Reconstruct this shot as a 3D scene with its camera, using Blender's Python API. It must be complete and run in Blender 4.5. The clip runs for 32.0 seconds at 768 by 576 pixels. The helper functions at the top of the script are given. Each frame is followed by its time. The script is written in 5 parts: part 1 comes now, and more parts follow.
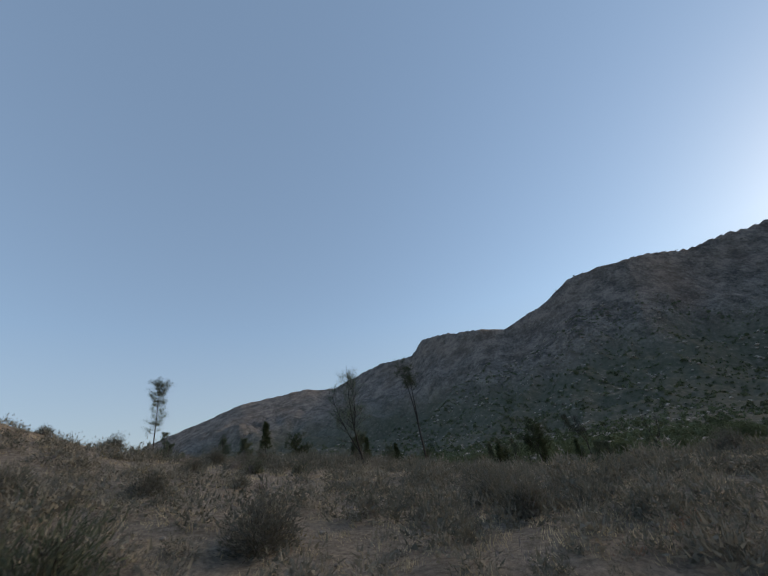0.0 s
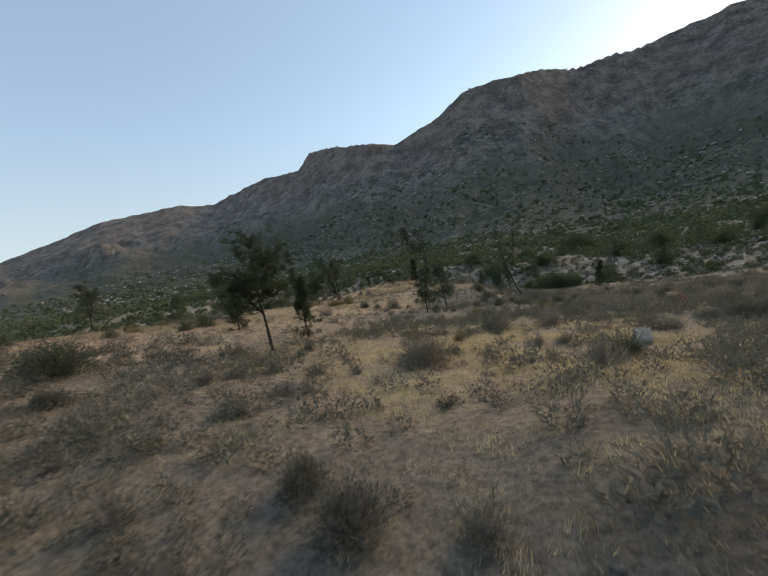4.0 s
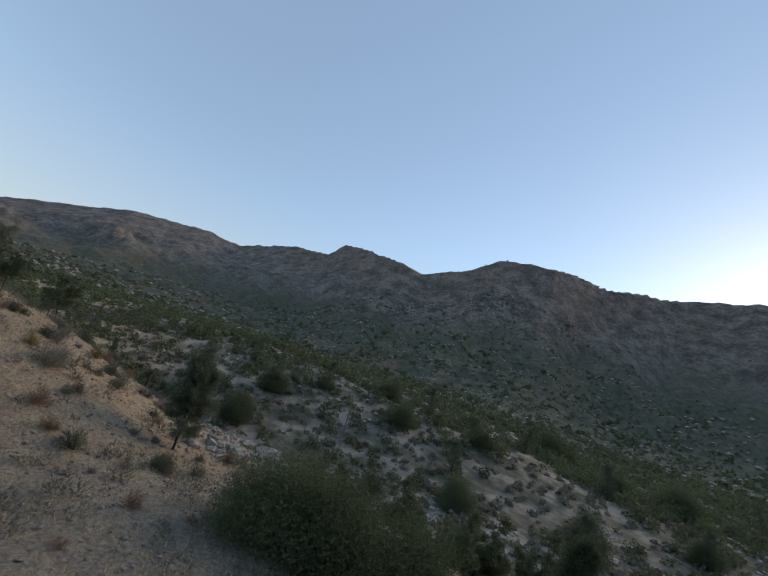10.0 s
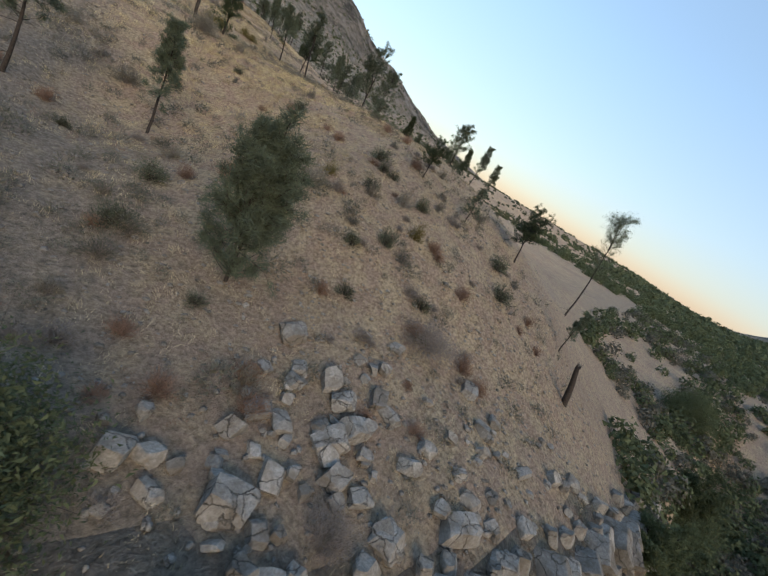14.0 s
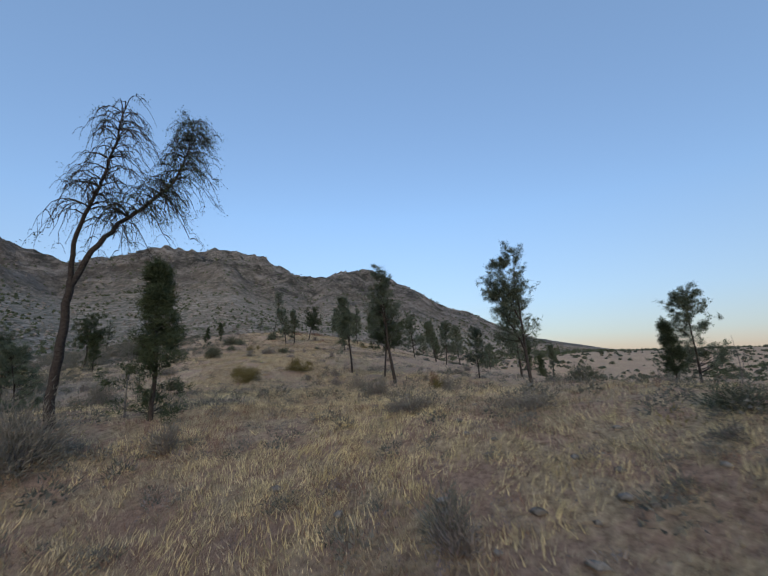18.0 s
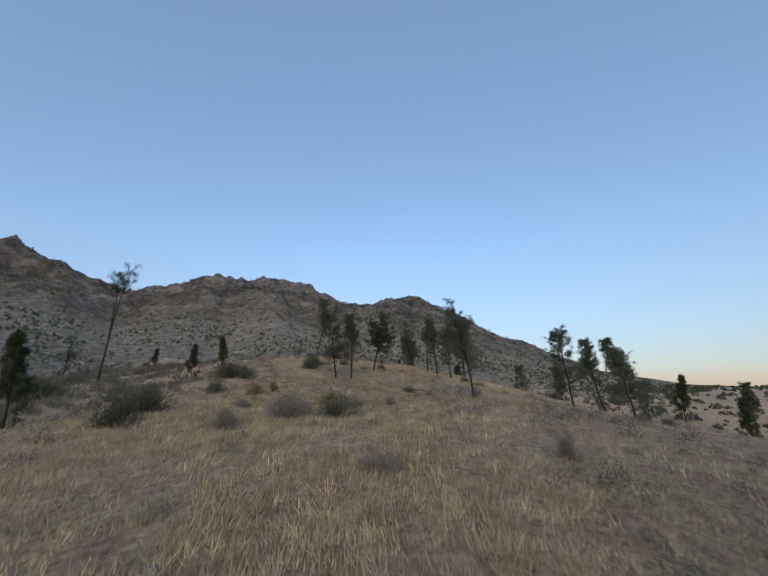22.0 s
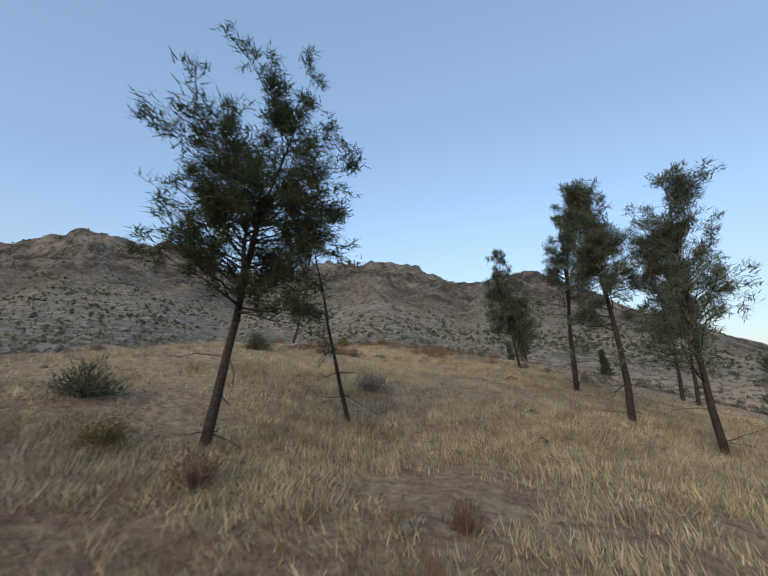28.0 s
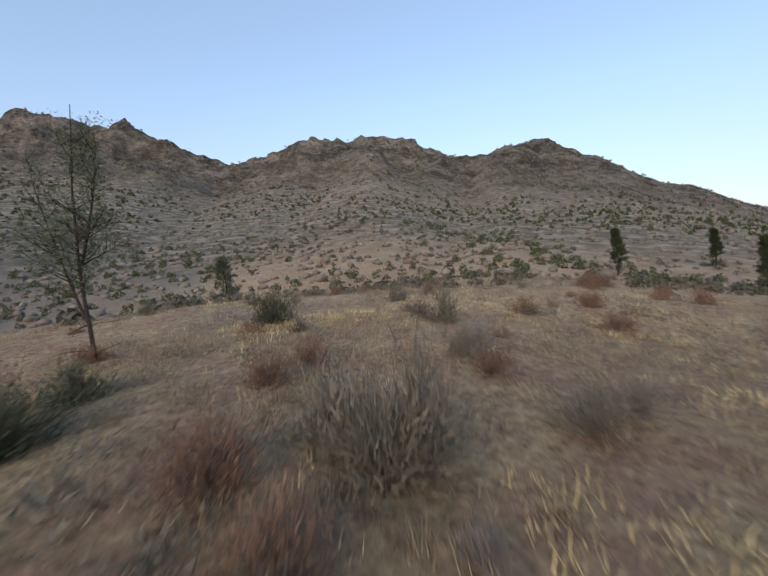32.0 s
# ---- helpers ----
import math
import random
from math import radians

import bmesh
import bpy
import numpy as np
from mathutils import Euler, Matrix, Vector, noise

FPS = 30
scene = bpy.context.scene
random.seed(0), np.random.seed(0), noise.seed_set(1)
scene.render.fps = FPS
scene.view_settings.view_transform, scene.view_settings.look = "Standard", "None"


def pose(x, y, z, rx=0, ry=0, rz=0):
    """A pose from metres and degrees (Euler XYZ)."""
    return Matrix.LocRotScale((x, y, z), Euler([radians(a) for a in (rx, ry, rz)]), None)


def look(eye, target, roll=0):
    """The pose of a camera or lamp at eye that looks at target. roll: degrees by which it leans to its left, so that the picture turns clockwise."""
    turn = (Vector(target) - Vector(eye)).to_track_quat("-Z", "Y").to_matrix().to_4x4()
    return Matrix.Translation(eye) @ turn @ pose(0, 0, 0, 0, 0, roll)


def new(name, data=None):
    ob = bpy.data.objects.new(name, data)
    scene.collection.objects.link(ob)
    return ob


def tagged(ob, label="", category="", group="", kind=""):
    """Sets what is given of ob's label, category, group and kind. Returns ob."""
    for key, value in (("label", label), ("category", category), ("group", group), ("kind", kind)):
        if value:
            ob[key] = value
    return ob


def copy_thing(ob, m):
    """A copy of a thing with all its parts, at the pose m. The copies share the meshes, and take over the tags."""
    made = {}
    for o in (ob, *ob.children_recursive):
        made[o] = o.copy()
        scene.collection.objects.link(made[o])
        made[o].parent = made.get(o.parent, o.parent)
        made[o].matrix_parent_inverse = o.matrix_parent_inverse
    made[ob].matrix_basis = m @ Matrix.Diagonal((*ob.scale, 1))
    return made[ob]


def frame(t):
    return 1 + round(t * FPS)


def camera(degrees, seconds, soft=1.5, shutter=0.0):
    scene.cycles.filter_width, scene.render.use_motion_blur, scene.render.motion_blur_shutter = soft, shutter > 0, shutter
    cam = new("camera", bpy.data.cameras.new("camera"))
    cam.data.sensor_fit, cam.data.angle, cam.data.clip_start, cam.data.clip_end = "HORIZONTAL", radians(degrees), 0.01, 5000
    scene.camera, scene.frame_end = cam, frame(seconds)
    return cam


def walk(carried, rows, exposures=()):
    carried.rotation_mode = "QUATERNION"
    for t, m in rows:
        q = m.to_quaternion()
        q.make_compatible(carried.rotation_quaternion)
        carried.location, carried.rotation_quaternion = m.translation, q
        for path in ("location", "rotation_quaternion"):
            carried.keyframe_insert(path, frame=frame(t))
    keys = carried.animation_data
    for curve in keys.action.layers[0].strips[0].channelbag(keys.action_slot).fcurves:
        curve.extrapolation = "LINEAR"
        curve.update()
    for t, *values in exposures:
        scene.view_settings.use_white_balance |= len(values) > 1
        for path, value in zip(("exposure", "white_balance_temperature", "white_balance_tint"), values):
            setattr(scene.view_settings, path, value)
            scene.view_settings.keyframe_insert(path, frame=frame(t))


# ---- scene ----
# ---------------------------------------------------------------- camera
cam = camera(91.5, 32.0, soft=1.35, shutter=0.12)
PATH = [
    (0, (8.43, -51.65, 1.46), (7.249, -50.299, 2.334), -8.6),
    (0.5, (7.77, -48.87, 2.18), (6.491, -47.460, 2.794), -7.3),
    (1, (6.65, -45.90, 2.94), (5.271, -44.475, 3.148), -4.4),
    (1.5, (5.80, -42.67, 3.44), (4.406, -41.232, 3.382), -3.8),
    (2, (5.13, -39.18, 3.75), (3.747, -37.749, 3.615), -4.3),
    (2.5, (3.89, -34.30, 3.53), (2.575, -32.801, 3.387), -4.8),
    (3, (3.24, -29.53, 3.20), (2.005, -27.963, 3.039), -6.4),
    (3.5, (2.90, -24.64, 2.78), (1.767, -23.003, 2.622), -8.5),
    (4, (2.58, -19.68, 2.28), (1.597, -17.945, 2.152), -10.2),
    (4.5, (2.00, -14.67, 1.69), (1.239, -12.820, 1.648), -10.5),
    (5, (1.18, -9.67, 1.04), (0.727, -7.727, 1.174), -8.9),
    (5.5, (0.37, -5.02, 0.50), (0.130, -3.049, 0.742), -7.1),
    (6, (0.03, -0.31, -0.01), (0.033, 1.672, 0.233), -3.8),
    (6.5, (-0.54, 3.96, -0.36), (-0.281, 5.935, -0.136), -0.8),
    (7, (-0.59, 9.29, -0.57), (-0.183, 11.232, -0.338), 0.4),
    (7.5, (-0.94, 13.50, -0.85), (-0.513, 15.429, -0.529), 0.2),
    (8, (-0.27, 18.91, -0.89), (0.064, 20.838, -0.478), 1.1),
    (8.5, (0.10, 25.39, -1.17), (0.181, 27.327, -0.664), 3.3),
    (9, (0.99, 30.83, -1.89), (0.750, 32.713, -1.269), 11.0),
    (9.5, (2.16, 35.79, -1.87), (1.425, 37.565, -1.318), 17.8),
    (10, (2.93, 41.40, -1.51), (1.944, 43.076, -1.033), 17.3),
    (10.5, (3.00, 46.37, -1.40), (1.641, 47.790, -1.053), 16.9),
    (11, (2.31, 50.89, -1.06), (0.657, 52.024, -0.997), 17.5),
    (11.5, (1.36, 54.93, -0.91), (-0.518, 55.603, -1.052), 16.3),
    (12, (0.10, 58.28, -1.27), (-1.871, 58.465, -1.543), 16.4),
    (12.5, (-1.43, 60.80, -1.33), (-3.366, 60.497, -1.748), 19.1),
    (13, (-3.85, 63.36, -0.66), (-5.605, 62.620, -1.274), 23.2),
    (13.5, (-6.35, 64.70, -0.90), (-8.003, 63.781, -1.560), 26.8),
    (14, (-9.06, 64.85, -1.41), (-10.555, 63.729, -2.123), 31.3),
    (14.5, (-11.72, 63.71, -2.08), (-13.092, 62.405, -2.726), 34.2),
    (15, (-14.85, 63.30, -2.95), (-15.817, 61.613, -3.387), 32.6),
    (15.5, (-16.56, 60.12, -2.80), (-17.192, 58.233, -3.004), 33.2),
    (16, (-17.99, 57.41, -2.42), (-18.526, 55.485, -2.400), 26.4),
    (16.5, (-19.18, 54.44, -1.97), (-19.807, 52.550, -1.764), 16.0),
    (17, (-20.15, 51.14, -1.48), (-20.930, 49.326, -1.151), 5.6),
    (17.5, (-20.90, 47.45, -0.99), (-21.797, 45.701, -0.615), -1.5),
    (18, (-21.53, 43.32, -0.61), (-22.421, 41.563, -0.251), -1.7),
    (18.5, (-22.18, 39.72, -0.19), (-23.057, 37.943, 0.051), -1.8),
    (19, (-22.79, 36.65, 0.21), (-23.663, 34.848, 0.280), -2.4),
    (19.5, (-23.64, 33.56, 0.50), (-24.476, 31.746, 0.405), -2.4),
    (20, (-24.85, 30.20, 0.50), (-25.521, 28.318, 0.412), 2.8),
    (20.5, (-25.87, 26.97, 0.53), (-26.354, 25.025, 0.568), 10.2),
    (21, (-26.64, 23.20, 0.69), (-27.021, 21.233, 0.725), 13.6),
    (21.5, (-26.94, 19.58, 0.94), (-27.457, 17.653, 0.948), 7.2),
    (22, (-27.03, 15.69, 0.79), (-27.697, 13.873, 1.305), -0.6),
    (22.5, (-27.00, 13.07, 0.76), (-27.854, 11.458, 1.572), -6.0),
    (23, (-27.32, 10.27, 0.87), (-28.207, 8.716, 1.761), -7.4),
    (23.5, (-27.64, 8.11, 1.28), (-28.524, 6.397, 1.813), -4.6),
    (24, (-28.08, 6.61, 2.00), (-28.919, 4.791, 1.966), -5.1),
    (24.5, (-28.63, 5.12, 2.70), (-29.439, 3.308, 2.424), -6.9),
    (25, (-29.78, 2.92, 3.10), (-30.584, 1.138, 2.684), -9.6),
    (25.5, (-31.43, 0.80, 3.25), (-32.253, -0.976, 2.846), -11.4),
    (26, (-33.31, -2.12, 3.15), (-34.046, -3.967, 2.927), -9.9),
    (26.5, (-35.43, -5.20, 3.04), (-35.968, -7.129, 3.067), -6.9),
    (27, (-37.55, -8.37, 2.99), (-37.868, -10.329, 3.263), -3.4),
    (27.5, (-39.45, -11.55, 3.09), (-39.608, -13.497, 3.516), -0.3),
    (28, (-41.19, -14.13, 3.41), (-41.283, -16.076, 3.834), 0.3),
    (28.5, (-42.29, -16.95, 3.97), (-42.366, -18.922, 4.294), 1.1),
    (29, (-43.10, -19.52, 4.70), (-43.056, -21.502, 4.936), 2.6),
    (29.5, (-43.14, -23.06, 5.35), (-43.122, -25.058, 5.275), 4.0),
    (30, (-43.00, -26.40, 6.18), (-43.026, -28.345, 5.729), -0.0),
    (30.5, (-42.19, -30.75, 6.74), (-42.319, -32.661, 6.167), -6.8),
    (31, (-42.00, -35.62, 6.88), (-42.201, -37.523, 6.295), -9.1),
    (31.5, (-42.09, -42.02, 6.79), (-42.288, -43.951, 6.292), -10.2),
    (32, (-42.12, -48.61, 6.98), (-42.227, -50.601, 6.791), -2.4),
]
EXPOSURES = [(0.0, 1.1, 6900, 8), (1.0, 1.5, 7200, 8), (2.0, 1.8, 7500, 8), (2.5, 1.8, 7500, 8), (5.0, 1.5, 7900, 8), (6.0, 1.35, 7100, 8), (7.0, 1.3, 7100, 8), (8.5, 1.2, 6800, 8), (11.0, 1.65, 7250, 9),
             (13.0, 1.72, 6700, 7), (14.0, 1.68, 6700, 6), (15.5, 1.6, 6700, 6), (17.5, 1.18, 5950, 8), (19.0, 1.3, 6000, 8), (20.0, 1.5, 6500, 8), (21.0, 1.5, 6300, 8), (22.0, 1.2, 6150, 8), (23.0, 1.1, 6200, 8),
             (24.0, 1.33, 6150, 8), (25.0, 1.55, 5800, 7), (28.0, 1.5, 6600, 7), (29.0, 1.6, 7000, 8), (30.0, 1.81, 6250, 8), (31.0, 1.88, 6400, 13), (32.0, 1.65, 6850, 12)]
walk(cam, [(t, look(eye, target, roll)) for t, eye, target, roll in PATH], EXPOSURES)

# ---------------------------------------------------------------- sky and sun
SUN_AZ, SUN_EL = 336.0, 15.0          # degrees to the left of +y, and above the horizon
world = bpy.data.worlds.new("sky")
scene.world = world
world.use_nodes = True
wn = world.node_tree.nodes
wl = world.node_tree.links
sky = wn.new("ShaderNodeTexSky")
sky.sky_type = "NISHITA"
sky.sun_disc = False
sky.sun_elevation = radians(SUN_EL)
sky.sun_rotation = radians(-SUN_AZ)
sky.altitude = 900
sky.air_density = 1.0
sky.dust_density = 0.6
sky.ozone_density = 1.4
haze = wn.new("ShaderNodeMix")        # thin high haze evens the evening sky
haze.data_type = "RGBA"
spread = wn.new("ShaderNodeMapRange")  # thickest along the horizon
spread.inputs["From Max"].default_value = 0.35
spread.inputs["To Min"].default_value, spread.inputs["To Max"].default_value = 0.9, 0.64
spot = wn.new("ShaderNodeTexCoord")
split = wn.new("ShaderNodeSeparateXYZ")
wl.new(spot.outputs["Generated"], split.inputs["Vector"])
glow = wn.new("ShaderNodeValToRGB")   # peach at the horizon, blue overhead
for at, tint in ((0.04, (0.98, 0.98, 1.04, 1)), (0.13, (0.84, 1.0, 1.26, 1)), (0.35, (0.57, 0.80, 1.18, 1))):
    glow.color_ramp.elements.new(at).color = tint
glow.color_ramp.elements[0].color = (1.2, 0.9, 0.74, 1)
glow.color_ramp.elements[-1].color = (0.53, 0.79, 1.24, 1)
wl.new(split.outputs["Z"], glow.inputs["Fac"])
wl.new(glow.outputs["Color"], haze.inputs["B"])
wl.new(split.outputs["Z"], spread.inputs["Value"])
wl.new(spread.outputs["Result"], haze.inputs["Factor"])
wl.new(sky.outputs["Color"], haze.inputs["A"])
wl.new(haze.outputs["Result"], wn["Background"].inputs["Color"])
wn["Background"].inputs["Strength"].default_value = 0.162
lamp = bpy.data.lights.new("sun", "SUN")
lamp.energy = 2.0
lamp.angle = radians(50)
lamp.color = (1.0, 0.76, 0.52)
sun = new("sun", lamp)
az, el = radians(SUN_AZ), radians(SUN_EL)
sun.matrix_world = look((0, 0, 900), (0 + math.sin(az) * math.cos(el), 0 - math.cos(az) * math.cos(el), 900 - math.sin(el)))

# ---------------------------------------------------------------- materials
CX, CY = -20.0, 10.0                # the middle of the land


def material(name, rough=0.9):
    m = bpy.data.materials.new(name)
    m.use_nodes = True
    b = m.node_tree.nodes["Principled BSDF"]
    b.inputs["Roughness"].default_value = rough
    b.inputs["Specular IOR Level"].default_value = 0.15
    return m, m.node_tree.nodes, m.node_tree.links, b


def node(nodes, kind, **values):
    n = nodes.new(kind)
    for key, value in values.items():
        n.inputs[key].default_value = value
    return n


def ramp(nodes, *stops):
    r = nodes.new("ShaderNodeValToRGB")
    els = r.color_ramp.elements
    while len(els) < len(stops):
        els.new(0.5)
    for e, (at, colour) in zip(els, stops):
        e.position, e.color = at, (*colour, 1)
    return r


def mix(nodes, links, fac, a, b, blend="MIX"):
    m = nodes.new("ShaderNodeMix")
    m.data_type, m.blend_type = "RGBA", blend
    for sock, value in ((m.inputs["Factor"], fac), (m.inputs["A"], a), (m.inputs["B"], b)):
        if hasattr(value, "is_linked"):
            links.new(value, sock)
        elif isinstance(value, tuple):
            sock.default_value = (*value, 1)
        else:
            sock.default_value = value
    return m.outputs["Result"]


def plain(name, low, high, scale=6.0, rough=0.9, vary=0.25, bump=0.0, leafy=False):
    """A grainy material between two colours, a little different on every object and every loose piece."""
    m, n, l, b = material(name, rough)
    tc = n.new("ShaderNodeTexCoord")
    ns = node(n, "ShaderNodeTexNoise", Scale=scale, Detail=5.0, Roughness=0.65)
    l.new(tc.outputs["Object"], ns.inputs["Vector"])
    rp = ramp(n, (0.3, low), (0.7, high))
    l.new(ns.outputs["Fac"], rp.inputs["Fac"])
    geo = n.new("ShaderNodeNewGeometry")
    info = n.new("ShaderNodeObjectInfo")
    add = n.new("ShaderNodeMath")
    add.operation = "ADD"
    l.new(geo.outputs["Random Per Island"], add.inputs[0])
    l.new(info.outputs["Random"], add.inputs[1])
    half = n.new("ShaderNodeMapRange")
    half.inputs["From Max"].default_value = 2.0
    half.inputs["To Min"].default_value = 1.0 - vary
    half.inputs["To Max"].default_value = 1.0 + vary
    l.new(add.outputs[0], half.inputs["Value"])
    hsv = n.new("ShaderNodeHueSaturation")
    l.new(half.outputs["Result"], hsv.inputs["Value"])
    l.new(rp.outputs["Color"], hsv.inputs["Color"])
    l.new(hsv.outputs["Color"], b.inputs["Base Color"])
    if bump:
        bp = node(n, "ShaderNodeBump", Strength=bump, Distance=0.03)
        l.new(ns.outputs["Fac"], bp.inputs["Height"])
        l.new(bp.outputs["Normal"], b.inputs["Normal"])
    if leafy:
        tr = n.new("ShaderNodeBsdfTranslucent")
        l.new(hsv.outputs["Color"], tr.inputs["Color"])
        ms = n.new("ShaderNodeMixShader")
        ms.inputs["Fac"].default_value = 0.3
        l.new(b.outputs["BSDF"], ms.inputs[1])
        l.new(tr.outputs["BSDF"], ms.inputs[2])
        l.new(ms.outputs["Shader"], n["Material Output"].inputs["Surface"])
    return m


BARK = plain("bark", (0.024, 0.021, 0.019), (0.075, 0.064, 0.056), 14, bump=0.6)
DEAD_WOOD = plain("dead_wood", (0.10, 0.09, 0.085), (0.22, 0.20, 0.185), 18, bump=0.4)
NEEDLES = plain("needles", (0.08, 0.102, 0.07), (0.165, 0.19, 0.128), 3, vary=0.35, leafy=True)
NEEDLES_DARK = plain("needles_dark", (0.045, 0.06, 0.034), (0.09, 0.11, 0.058), 3, vary=0.35, leafy=True)
SAGE = plain("sage", (0.17, 0.155, 0.12), (0.30, 0.28, 0.225), 5, vary=0.3, leafy=True)
SAGE_DARK = plain("dark_sage", (0.092, 0.09, 0.071), (0.20, 0.192, 0.153), 5, vary=0.3, leafy=True)
GREEN = plain("green_scrub", (0.062, 0.08, 0.043), (0.145, 0.168, 0.088), 4, vary=0.35, leafy=True)
FAN_GREEN = plain("fan_brush", (0.07, 0.09, 0.05), (0.16, 0.182, 0.10), 4, vary=0.4, leafy=True)
RUST = plain("rust_scrub", (0.18, 0.115, 0.082), (0.32, 0.21, 0.155), 5, vary=0.3, leafy=True)
OLIVE = plain("olive_scrub", (0.12, 0.10, 0.04), (0.23, 0.19, 0.075), 5, vary=0.3, leafy=True)
TWIG = plain("grey_twigs", (0.16, 0.14, 0.125), (0.29, 0.26, 0.235), 8, vary=0.25)
STRAW = plain("straw", (0.245, 0.20, 0.125), (0.55, 0.475, 0.325), 2, vary=0.6, leafy=True)
GOLD = plain("golden_straw", (0.38, 0.315, 0.16), (0.70, 0.60, 0.36), 2, vary=0.5, leafy=True)
HERB = plain("mauve_herbs", (0.15, 0.12, 0.115), (0.31, 0.26, 0.25), 4, vary=0.35, leafy=True)
SCRUB = plain("grey_green_scrub", (0.07, 0.08, 0.052), (0.15, 0.162, 0.108), 4, vary=0.35, leafy=True)


def granite():
    """Weathered granite: pale grain, grey and brown stains, dark hairline joints."""
    m, n, l, b = material("granite", 0.85)
    tc = n.new("ShaderNodeNewGeometry")
    info = n.new("ShaderNodeObjectInfo")
    grain = node(n, "ShaderNodeTexNoise", Scale=14.0, Detail=7.0, Roughness=0.7)
    stain = node(n, "ShaderNodeTexNoise", Scale=1.7, Detail=6.0, Roughness=0.65)
    joints = node(n, "ShaderNodeTexVoronoi", Scale=1.3)
    joints.feature = "DISTANCE_TO_EDGE"
    warp = n.new("ShaderNodeVectorMath")
    warp.operation = "MULTIPLY_ADD"
    warp.inputs[1].default_value = (0.5, 0.5, 0.5)
    l.new(stain.outputs["Color"], warp.inputs[0])
    l.new(tc.outputs["Position"], warp.inputs[2])
    for tex in (grain, stain):
        l.new(tc.outputs["Position"], tex.inputs["Vector"])
    l.new(warp.outputs["Vector"], joints.inputs["Vector"])
    pale = ramp(n, (0.3, (0.20, 0.19, 0.17)), (0.7, (0.44, 0.42, 0.38)))
    l.new(grain.outputs["Fac"], pale.inputs["Fac"])
    spots = ramp(n, (0.42, (0, 0, 0)), (0.62, (0.75, 0.75, 0.75)))
    l.new(stain.outputs["Fac"], spots.inputs["Fac"])
    col = mix(n, l, spots.outputs["Color"], pale.outputs["Color"], (0.165, 0.14, 0.11))
    crack = ramp(n, (0.0, (0.7, 0.7, 0.7)), (0.02, (0, 0, 0)))
    l.new(joints.outputs["Distance"], crack.inputs["Fac"])
    col = mix(n, l, crack.outputs["Color"], col, (0.08, 0.072, 0.062))
    shift = n.new("ShaderNodeMapRange")
    shift.inputs["To Min"].default_value, shift.inputs["To Max"].default_value = 0.72, 1.15
    l.new(info.outputs["Random"], shift.inputs["Value"])
    hsv = n.new("ShaderNodeHueSaturation")
    l.new(shift.outputs["Result"], hsv.inputs["Value"])
    l.new(col, hsv.inputs["Color"])
    l.new(hsv.outputs["Color"], b.inputs["Base Color"])
    bp = node(n, "ShaderNodeBump", Strength=0.9, Distance=0.06)
    l.new(grain.outputs["Fac"], bp.inputs["Height"])
    deep = node(n, "ShaderNodeBump", Strength=0.8, Distance=0.08)
    deep.invert = True
    l.new(crack.outputs["Color"], deep.inputs["Height"])
    l.new(bp.outputs["Normal"], deep.inputs["Normal"])
    l.new(deep.outputs["Normal"], b.inputs["Normal"])
    return m


STONE = granite()
DIRT = plain("dug_soil", (0.055, 0.043, 0.035), (0.175, 0.135, 0.105), 9, vary=0.3, bump=0.8)
SLOPE_STONE = plain("slope_stone", (0.12, 0.108, 0.095), (0.27, 0.242, 0.208), 0.5, rough=0.9, vary=0.25, bump=0.5)
PALE_STONE = plain("pale_stone", (0.24, 0.21, 0.18), (0.47, 0.415, 0.355), 0.8, rough=0.9, vary=0.2, bump=0.5)


